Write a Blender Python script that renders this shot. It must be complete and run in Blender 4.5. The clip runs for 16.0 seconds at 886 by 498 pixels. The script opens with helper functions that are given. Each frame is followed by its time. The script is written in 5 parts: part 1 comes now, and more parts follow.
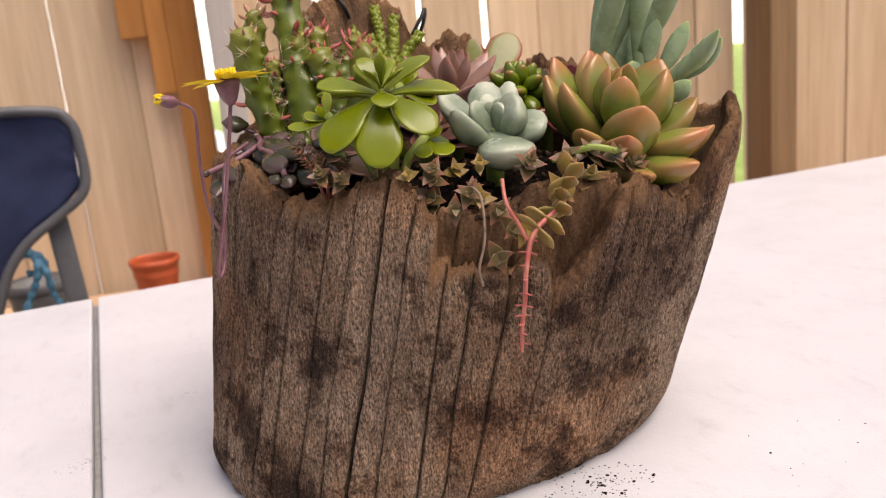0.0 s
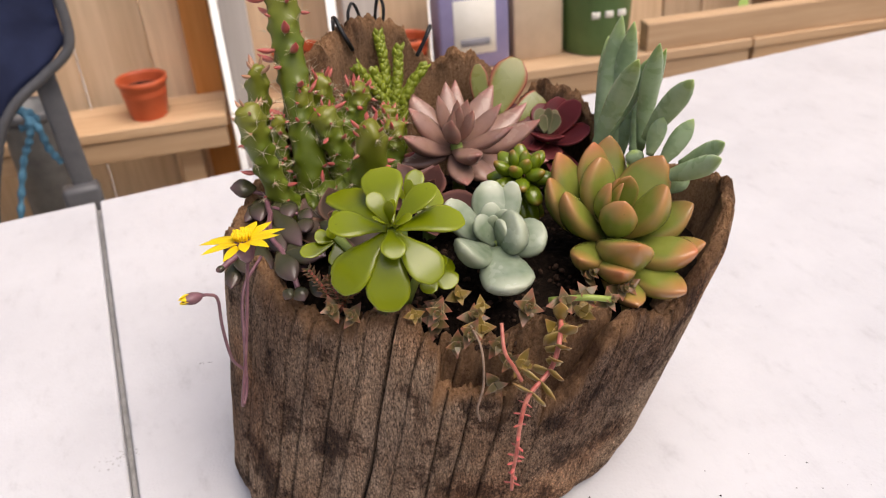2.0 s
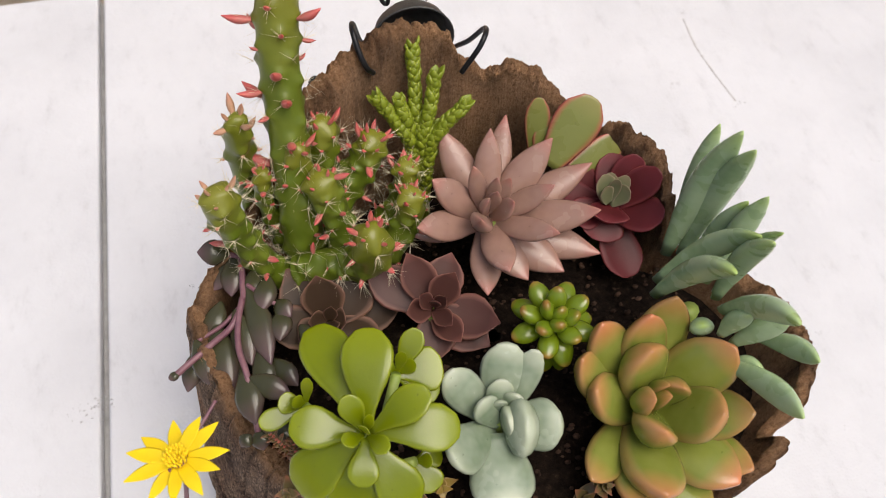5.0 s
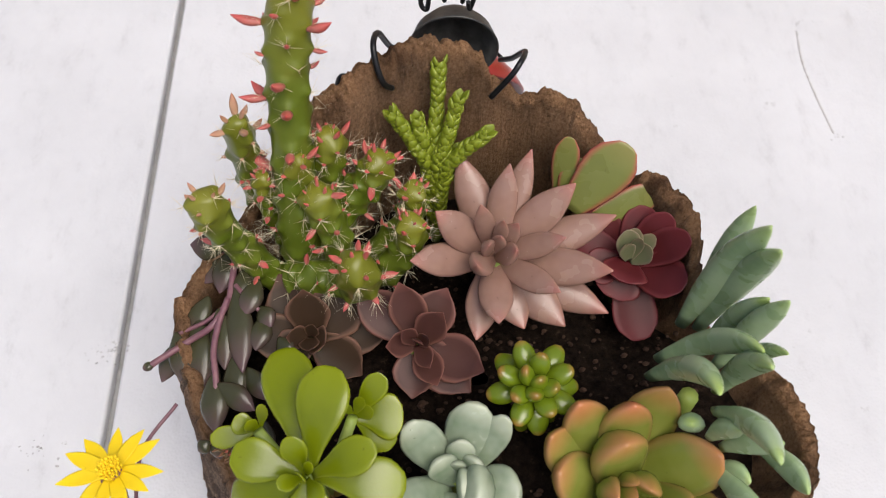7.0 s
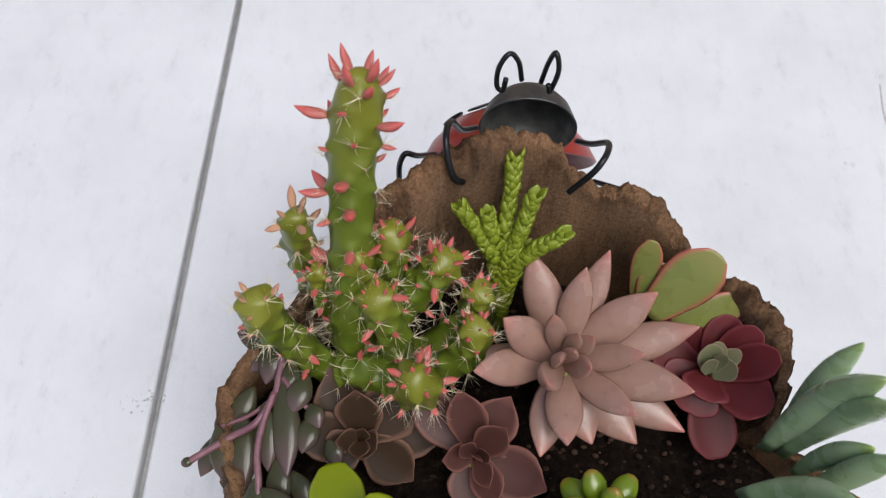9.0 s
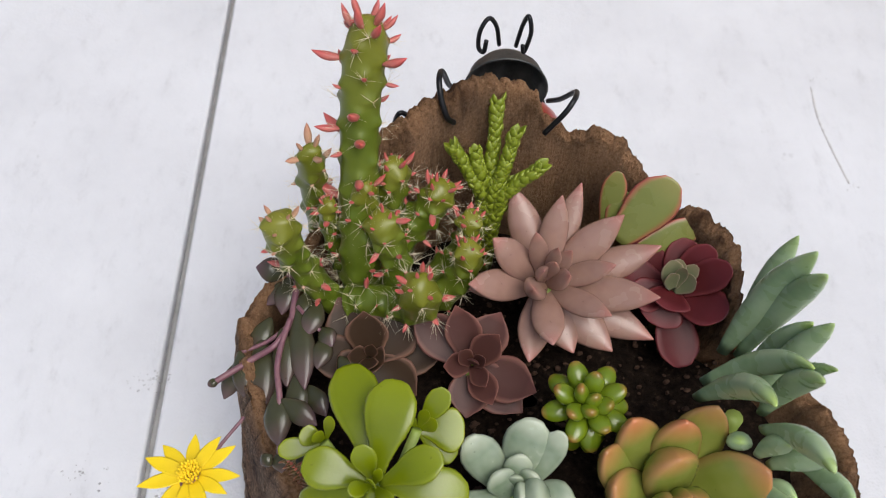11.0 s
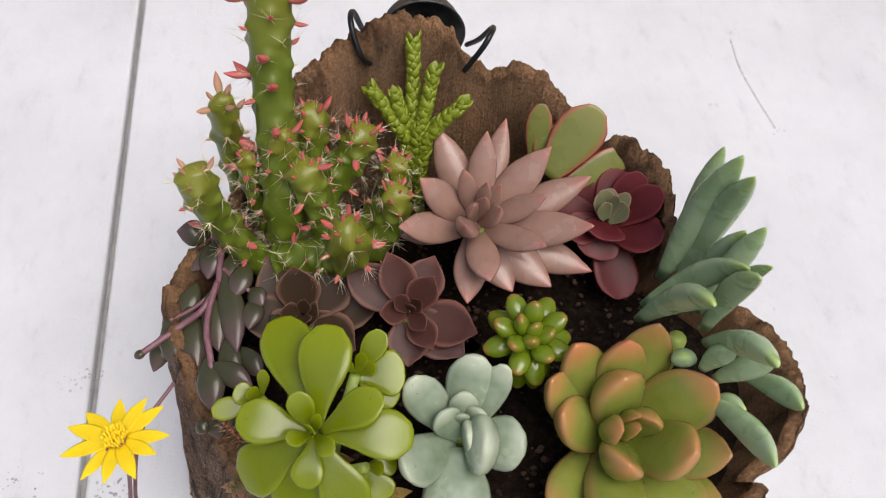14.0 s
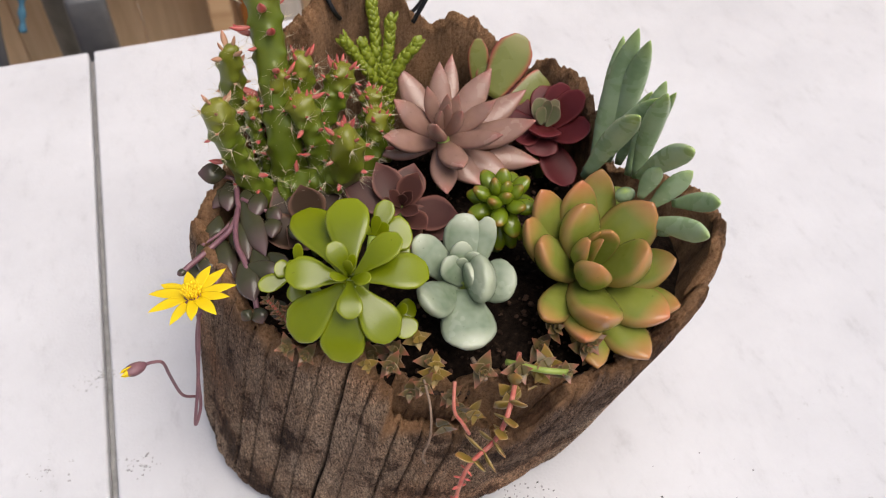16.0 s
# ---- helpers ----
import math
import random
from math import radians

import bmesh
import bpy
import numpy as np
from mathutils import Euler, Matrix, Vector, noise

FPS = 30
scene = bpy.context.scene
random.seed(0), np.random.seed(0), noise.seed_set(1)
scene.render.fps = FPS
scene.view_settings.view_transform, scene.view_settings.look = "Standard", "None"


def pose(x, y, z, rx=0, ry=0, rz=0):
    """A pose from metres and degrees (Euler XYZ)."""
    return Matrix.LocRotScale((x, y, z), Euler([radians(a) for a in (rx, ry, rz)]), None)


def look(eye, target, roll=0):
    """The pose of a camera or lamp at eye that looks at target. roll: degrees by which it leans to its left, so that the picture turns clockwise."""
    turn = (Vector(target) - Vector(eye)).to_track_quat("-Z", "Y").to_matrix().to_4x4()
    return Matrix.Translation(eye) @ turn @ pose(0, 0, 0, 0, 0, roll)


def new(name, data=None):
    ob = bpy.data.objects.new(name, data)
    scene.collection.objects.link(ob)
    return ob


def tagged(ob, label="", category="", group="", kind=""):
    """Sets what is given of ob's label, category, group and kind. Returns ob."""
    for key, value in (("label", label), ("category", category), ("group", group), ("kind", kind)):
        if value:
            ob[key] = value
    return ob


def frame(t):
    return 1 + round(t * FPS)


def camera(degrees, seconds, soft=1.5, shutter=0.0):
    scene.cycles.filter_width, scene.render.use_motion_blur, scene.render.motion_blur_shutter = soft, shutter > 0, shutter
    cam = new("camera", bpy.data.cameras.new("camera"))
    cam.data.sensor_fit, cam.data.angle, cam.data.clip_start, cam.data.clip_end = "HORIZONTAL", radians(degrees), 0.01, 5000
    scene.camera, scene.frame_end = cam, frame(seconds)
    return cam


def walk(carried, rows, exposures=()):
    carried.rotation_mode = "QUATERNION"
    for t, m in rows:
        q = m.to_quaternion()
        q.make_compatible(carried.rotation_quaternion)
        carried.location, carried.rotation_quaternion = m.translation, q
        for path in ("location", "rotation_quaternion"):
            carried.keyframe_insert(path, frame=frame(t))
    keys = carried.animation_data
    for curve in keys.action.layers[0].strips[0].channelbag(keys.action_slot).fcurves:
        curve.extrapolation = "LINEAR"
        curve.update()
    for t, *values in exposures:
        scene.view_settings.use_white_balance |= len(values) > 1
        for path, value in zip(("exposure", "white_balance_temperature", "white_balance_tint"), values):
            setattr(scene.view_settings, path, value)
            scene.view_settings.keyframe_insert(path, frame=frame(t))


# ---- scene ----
cam = camera(54.8, 16.0, soft=1.1)
cam.data.dof.use_dof, cam.data.dof.focus_distance, cam.data.dof.aperture_fstop = True, 0.38, 16.0
PATH = [
    (0, (0.048, -0.218, 0.952), (0.737, 1.601, 0.486), -5.5),
    (0.5, (0.048, -0.213, 0.948), (0.73, 1.603, 0.461), -5.1),
    (1, (0.061, -0.198, 0.962), (0.723, 1.611, 0.426), -5.3),
    (1.5, (0.09, -0.179, 1.009), (0.721, 1.573, 0.278), -5.9),
    (2, (0.069, -0.181, 1.128), (0.661, 1.429, 0.099), -4.1),
    (2.5, (0.042, -0.19, 1.201), (0.617, 1.3, -0.003), -1.8),
    (3, (0.085, -0.124, 1.198), (0.589, 1.316, -0.096), 0.2),
    (3.5, (0.12, -0.083, 1.2), (0.546, 1.3, -0.18), 1.0),
    (4, (0.135, -0.059, 1.212), (0.488, 1.266, -0.244), 0.6),
    (4.5, (0.147, -0.018, 1.226), (0.461, 1.225, -0.309), 1.5),
    (4.7, (0.153, 0.004, 1.234), (0.457, 1.177, -0.356), 1.3),
    (6.8, (0.209, 0.065, 1.246), (0.3, 1.033, -0.502), 3.0),
    (7, (0.213, 0.069, 1.244), (0.239, 1.058, -0.495), 0.1),
    (7.5, (0.2, 0.108, 1.249), (0.181, 1.069, -0.505), -1.0),
    (8, (0.19, 0.139, 1.247), (0.143, 1.084, -0.515), -1.4),
    (8.5, (0.196, 0.137, 1.239), (0.141, 1.086, -0.521), -1.3),
    (9, (0.199, 0.123, 1.242), (0.151, 1.084, -0.511), -0.9),
    (9.5, (0.197, 0.104, 1.247), (0.162, 1.092, -0.491), -0.6),
    (9.7, (0.198, 0.094, 1.245), (0.167, 1.097, -0.484), -0.5),
    (11.8, (0.18, 0.036, 1.257), (0.269, 1.174, -0.384), 2.8),
    (12, (0.183, 0.035, 1.254), (0.281, 1.175, -0.386), 3.0),
    (12.5, (0.187, 0.032, 1.254), (0.303, 1.167, -0.388), 3.2),
    (13, (0.182, 0.03, 1.244), (0.314, 1.152, -0.406), 3.1),
    (13.5, (0.184, 0.028, 1.232), (0.326, 1.143, -0.422), 2.6),
    (14, (0.193, 0.028, 1.228), (0.354, 1.148, -0.421), 1.9),
    (14.5, (0.183, 0.014, 1.225), (0.376, 1.152, -0.408), 1.4),
    (15, (0.168, -0.01, 1.22), (0.43, 1.18, -0.366), 1.6),
    (15.5, (0.131, -0.058, 1.222), (0.484, 1.205, -0.288), 0.9),
    (16, (0.131, -0.1, 1.222), (0.538, 1.203, -0.24), 0.1),
]
walk(cam, [(t, look(eye, target, roll)) for t, eye, target, roll in PATH], [(0.0, 0.1, 6900, 18), (1.5, 0.1, 6800, 16), (2.5, -0.06, 6600, 13), (4.5, -0.04, 6500, 10), (7.5, -0.13, 6200, 9), (9.0, -0.2, 5950, 7), (12.0, -0.16, 6100, 8), (14.5, -0.12, 6300, 10), (16.0, -0.1, 6450, 11)])

# ---- light and sky ----
world = bpy.data.worlds.new("sky")
scene.world = world
world.use_nodes = True
wt = world.node_tree
for nd in list(wt.nodes):
    wt.nodes.remove(nd)
sky = wt.nodes.new("ShaderNodeTexSky")
sky.sky_type = "NISHITA"
sky.sun_disc = False
sky.dust_density, sky.ozone_density = 5.0, 0.6
sky.sun_elevation, sky.sun_rotation = radians(64), radians(144)
wbg = wt.nodes.new("ShaderNodeBackground")
wbg.inputs["Strength"].default_value = 0.145
wout = wt.nodes.new("ShaderNodeOutputWorld")
wt.links.new(sky.outputs[0], wbg.inputs["Color"])
wt.links.new(wbg.outputs[0], wout.inputs["Surface"])

sun_data = bpy.data.lights.new("sun", "SUN")
sun_data.energy, sun_data.angle, sun_data.color = 2.6, radians(46), (1.0, 0.95, 0.88)
sun = new("sun", sun_data)
sun.matrix_world = look((0.75, -0.55, 2.85), (0.2, 0.2, 0.75))


# ---- materials ----
def mat(name, rough=0.6, metal=0.0, coat=0.0, sss=0.0, spec=0.5):
    m = bpy.data.materials.new(name)
    m.use_nodes = True
    b = m.node_tree.nodes["Principled BSDF"]
    b.inputs["Roughness"].default_value = rough
    b.inputs["Metallic"].default_value = metal
    b.inputs["Coat Weight"].default_value = coat
    b.inputs["Specular IOR Level"].default_value = spec
    if sss:
        b.inputs["Subsurface Weight"].default_value = sss
        b.inputs["Subsurface Radius"].default_value = (0.004, 0.005, 0.0015)
        b.inputs["Subsurface Scale"].default_value = 0.6
    return m, m.node_tree, b


def node(nt, kind, **sets):
    n = nt.nodes.new(kind)
    for k, v in sets.items():
        n.inputs[k.replace("_", " ")].default_value = v
    return n


def ramp(nt, fac, stops):
    r = nt.nodes.new("ShaderNodeValToRGB")
    e = r.color_ramp.elements
    while len(e) < len(stops):
        e.new(0.5)
    for k, (p, c) in enumerate(stops):
        e[k].position, e[k].color = p, (*c, 1)
    nt.links.new(fac, r.inputs[0])
    return r.outputs[0]


def mix(nt, fac, a, b, blend="MIX"):
    m = nt.nodes.new("ShaderNodeMix")
    m.data_type, m.blend_type = "RGBA", blend
    for sock, v in ((m.inputs[0], fac), (m.inputs[6], a), (m.inputs[7], b)):
        if isinstance(v, (int, float)):
            sock.default_value = v
        elif isinstance(v, tuple):
            sock.default_value = (*v, 1)
        else:
            nt.links.new(v, sock)
    return m.outputs[2]


def coords(nt, scale=(1, 1, 1)):
    tc = nt.nodes.new("ShaderNodeTexCoord")
    mp = nt.nodes.new("ShaderNodeMapping")
    mp.inputs["Scale"].default_value = scale
    nt.links.new(tc.outputs["Object"], mp.inputs[0])
    return mp.outputs[0]


def noise_fac(nt, vec, scale, detail=4.0, rough=0.6):
    n = node(nt, "ShaderNodeTexNoise", Scale=scale, Detail=detail, Roughness=rough)
    nt.links.new(vec, n.inputs["Vector"])
    return n.outputs["Fac"]


def bump(nt, b, height, strength=0.3, dist=0.001):
    n = node(nt, "ShaderNodeBump", Strength=strength, Distance=dist)
    nt.links.new(height, n.inputs["Height"])
    nt.links.new(n.outputs[0], b.inputs["Normal"])
    return n


def attr(nt, name):
    a = nt.nodes.new("ShaderNodeAttribute")
    a.attribute_name = name
    return a


def plain(name, c1, c2, scale=60, rough=0.5, metal=0.0, bumps=0.15, spec=0.5, coat=0.0):
    m, nt, b = mat(name, rough, metal, coat, spec=spec)
    v = coords(nt)
    f1 = noise_fac(nt, v, scale)
    nt.links.new(ramp(nt, f1, [(0.3, c1), (0.7, c2)]), b.inputs["Base Color"])
    bump(nt, b, noise_fac(nt, v, scale * 6), bumps, 0.0006)
    return m


def leaf_mat(name, base, edge, tip, bloom=(0.6, 0.65, 0.6), bloom_amt=0.15, rough=0.38, edge_amt=0.6, tip_from=0.6, sss=0.06, spec=0.36):
    """Leaf colour along its length (u), towards its rim (v) and with a waxy bloom."""
    m, nt, b = mat(name, rough, sss=sss, spec=spec)
    v = coords(nt)
    info = nt.nodes.new("ShaderNodeObjectInfo")
    au, av = attr(nt, "lu"), attr(nt, "lv")
    big = noise_fac(nt, v, 45, 3)
    fine = noise_fac(nt, v, 900, 3)
    dark = tuple(c * 0.7 for c in base)
    col = mix(nt, big, dark, base)
    tipf = nt.nodes.new("ShaderNodeMapRange")
    tipf.inputs[1].default_value, tipf.inputs[2].default_value = tip_from, 1.0
    nt.links.new(au.outputs["Fac"], tipf.inputs[0])
    tw = nt.nodes.new("ShaderNodeMath")
    tw.operation = "MULTIPLY"
    nt.links.new(tipf.outputs[0], tw.inputs[0])
    rnd = nt.nodes.new("ShaderNodeMapRange")
    rnd.inputs[3].default_value, rnd.inputs[4].default_value = 0.55, 1.0
    nt.links.new(info.outputs["Random"], rnd.inputs[0])
    nt.links.new(rnd.outputs[0], tw.inputs[1])
    col = mix(nt, tw.outputs[0], col, tip)
    ef = nt.nodes.new("ShaderNodeMapRange")
    ef.inputs[1].default_value, ef.inputs[2].default_value = 0.72, 1.0
    ef.inputs[4].default_value = edge_amt
    nt.links.new(av.outputs["Fac"], ef.inputs[0])
    col = mix(nt, ef.outputs[0], col, edge)
    bl = ramp(nt, big, [(0.35, (0, 0, 0)), (0.75, (bloom_amt * 2,) * 3)])
    sep = nt.nodes.new("ShaderNodeSeparateColor")
    nt.links.new(bl, sep.inputs[0])
    col = mix(nt, sep.outputs[0], col, bloom)
    spots = ramp(nt, noise_fac(nt, v, 420, 1), [(0.76, (0, 0, 0)), (0.8, (0.5, 0.5, 0.5))])
    sp = nt.nodes.new("ShaderNodeSeparateColor")
    nt.links.new(spots, sp.inputs[0])
    col = mix(nt, sp.outputs[0], col, tuple(c * 0.55 for c in base))
    nt.links.new(col, b.inputs["Base Color"])
    rr = nt.nodes.new("ShaderNodeMapRange")
    rr.inputs[3].default_value, rr.inputs[4].default_value = max(0.12, rough - 0.14), rough + 0.06
    nt.links.new(big, rr.inputs[0])
    nt.links.new(rr.outputs[0], b.inputs["Roughness"])
    bump(nt, b, fine, 0.12, 0.0004)
    return m


def wood_mat(name, dark, light, grey, along="z", scale=1.0, rough=0.8):
    m, nt, b = mat(name, rough, spec=0.25)
    st = {"z": (1, 1, 0.06), "x": (0.06, 1, 1), "y": (1, 0.06, 1)}[along]
    v = coords(nt, tuple(s * scale for s in st))
    info = nt.nodes.new("ShaderNodeObjectInfo")
    off = nt.nodes.new("ShaderNodeVectorMath")
    off.operation = "SCALE"
    off.inputs[0].default_value = (37, 11, 53)
    nt.links.new(info.outputs["Random"], off.inputs["Scale"])
    add = nt.nodes.new("ShaderNodeVectorMath")
    nt.links.new(v, add.inputs[0])
    nt.links.new(off.outputs[0], add.inputs[1])
    g = noise_fac(nt, add.outputs[0], 60, 6, 0.65)
    g2 = noise_fac(nt, add.outputs[0], 12, 3)
    col = ramp(nt, g, [(0.25, dark), (0.6, light), (0.85, grey)])
    col = mix(nt, 0.45, col, ramp(nt, g2, [(0.3, dark), (0.7, light)]))
    tone = ramp(nt, info.outputs["Random"], [(0.0, (0.75, 0.72, 0.7)), (1.0, (1.1, 1.05, 1.0))])
    col = mix(nt, 1.0, col, tone, "MULTIPLY")
    nt.links.new(col, b.inputs["Base Color"])
    bump(nt, b, g, 0.4, 0.002)
    return m


def bark_mat():
    m, nt, b = mat("weathered_wood", 0.88, spec=0.2)
    v = coords(nt, (1, 1, 0.07))
    vo = coords(nt)
    fibre = noise_fac(nt, v, 900, 6, 0.7)
    grain = noise_fac(nt, v, 330, 6, 0.7)
    streak = noise_fac(nt, v, 55, 4, 0.6)
    patch = noise_fac(nt, vo, 25, 10, 0.78)
    patch2 = noise_fac(nt, vo, 11, 4, 0.55)
    col = ramp(nt, fibre, [(0.32, (0.19, 0.135, 0.094)), (0.5, (0.48, 0.36, 0.262)), (0.68, (0.74, 0.6, 0.46))])
    col = mix(nt, 0.45, col, ramp(nt, streak, [(0.32, (0.18, 0.126, 0.086)), (0.5, (0.33, 0.243, 0.17)), (0.68, (0.46, 0.37, 0.285))]))
    lines = ramp(nt, grain, [(0.3, (0.22, 0.2, 0.18)), (0.4, (0.85, 0.84, 0.83)), (0.55, (1.0, 1.0, 1.0)), (0.75, (1.2, 1.18, 1.15))])
    col = mix(nt, 0.9, col, lines, "MULTIPLY")
    warm = ramp(nt, patch2, [(0.36, (0.98, 0.95, 0.95)), (0.52, (1.08, 0.98, 0.9)), (0.66, (1.22, 0.93, 0.74))])
    col = mix(nt, 1.0, col, warm, "MULTIPLY")
    stain = ramp(nt, patch, [(0.4, (0.15, 0.12, 0.115)), (0.45, (0.45, 0.4, 0.38)), (0.5, (1, 1, 1))])
    col = mix(nt, 0.9, col, stain, "MULTIPLY")
    damp = ramp(nt, noise_fac(nt, vo, 7, 3, 0.5), [(0.4, (0.4, 0.34, 0.33)), (0.54, (1, 1, 1))])
    col = mix(nt, 0.8, col, damp, "MULTIPLY")
    pits = ramp(nt, noise_fac(nt, coords(nt, (1, 1, 0.45)), 1100, 5, 0.8), [(0.4, (0.07, 0.055, 0.048)), (0.48, (0.8, 0.78, 0.76)), (0.55, (1.1, 1.08, 1.05)), (0.64, (2.2, 2.05, 1.9))])
    col = mix(nt, 0.85, col, pits, "MULTIPLY")
    fray = attr(nt, "fray")
    pith = noise_fac(nt, vo, 620, 6, 0.75)
    raw = ramp(nt, pith, [(0.3, (0.09, 0.044, 0.02)), (0.42, (0.3, 0.165, 0.08)), (0.6, (0.43, 0.25, 0.135)), (0.76, (0.6, 0.39, 0.23))])
    tear = noise_fac(nt, coords(nt, (1, 1, 0.3)), 48, 6, 0.65)
    raw = mix(nt, 0.9, raw, ramp(nt, tear, [(0.36, (0.2, 0.16, 0.14)), (0.5, (0.85, 0.82, 0.8)), (0.64, (1.15, 1.1, 1.05))]), "MULTIPLY")
    col = mix(nt, fray.outputs["Fac"], col, raw)
    # Near-black mixed in: shade painted into the cracks, and dark streaks inside the wall.
    ck = attr(nt, "shade_streak")
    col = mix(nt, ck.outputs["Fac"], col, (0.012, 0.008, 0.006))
    nt.links.new(col, b.inputs["Base Color"])
    h = nt.nodes.new("ShaderNodeMath")
    h.operation = "ADD"
    nt.links.new(grain, h.inputs[0])
    nt.links.new(pith, h.inputs[1])
    h2 = nt.nodes.new("ShaderNodeMath")
    h2.operation = "ADD"
    nt.links.new(h.outputs[0], h2.inputs[0])
    nt.links.new(fibre, h2.inputs[1])
    bump(nt, b, h2.outputs[0], 1.0, 0.003)
    return m


def soil_mat():
    m, nt, b = mat("dark_soil", 0.95, spec=0.06)
    v = coords(nt)
    col = ramp(nt, noise_fac(nt, v, 260, 6, 0.7), [(0.35, (0.003, 0.002, 0.0015)), (0.6, (0.014, 0.009, 0.006)), (0.8, (0.07, 0.045, 0.03))])
    nt.links.new(col, b.inputs["Base Color"])
    bump(nt, b, noise_fac(nt, v, 420, 5), 0.8, 0.003)
    return m


def table_mat():
    m, nt, b = mat("white_plastic", 0.42, spec=0.45)
    v = coords(nt)
    peb = node(nt, "ShaderNodeTexVoronoi", Scale=520.0)
    nt.links.new(v, peb.inputs["Vector"])
    dirt = noise_fac(nt, v, 9, 6, 0.65)
    col = ramp(nt, dirt, [(0.28, (0.53, 0.527, 0.541)), (0.5, (0.575, 0.572, 0.585)), (0.66, (0.605, 0.602, 0.615))])
    scuff = ramp(nt, noise_fac(nt, coords(nt, (1, 0.45, 1)), 60, 8, 0.75), [(0.3, (0.72, 0.71, 0.71)), (0.42, (0.95, 0.95, 0.95)), (0.5, (1, 1, 1))])
    col = mix(nt, 0.5, col, scuff, "MULTIPLY")
    specks = ramp(nt, noise_fac(nt, v, 85, 5, 0.7), [(0.66, (1, 1, 1)), (0.8, (0.5, 0.48, 0.46))])
    where = ramp(nt, noise_fac(nt, v, 7, 2), [(0.5, (0, 0, 0)), (0.62, (1, 1, 1))])
    sep = nt.nodes.new("ShaderNodeSeparateColor")
    nt.links.new(where, sep.inputs[0])
    col = mix(nt, sep.outputs[0], col, mix(nt, 1.0, col, specks, "MULTIPLY"))
    nt.links.new(col, b.inputs["Base Color"])
    h = nt.nodes.new("ShaderNodeMath")
    h.operation = "ADD"
    nt.links.new(noise_fac(nt, v, 300, 4), h.inputs[0])
    nt.links.new(peb.outputs["Distance"], h.inputs[1])
    bump(nt, b, h.outputs[0], 0.22, 0.0008)
    return m


# Pale emissive colour: the distance is bright by its own glow, not by sunlight.
def glow_panel_mat():
    m, nt, b = mat("glowing_distance", 0.9)
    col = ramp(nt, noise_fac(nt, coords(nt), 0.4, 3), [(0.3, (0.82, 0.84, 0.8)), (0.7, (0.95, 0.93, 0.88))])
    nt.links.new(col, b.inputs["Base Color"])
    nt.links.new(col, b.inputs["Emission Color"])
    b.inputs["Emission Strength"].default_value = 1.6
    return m


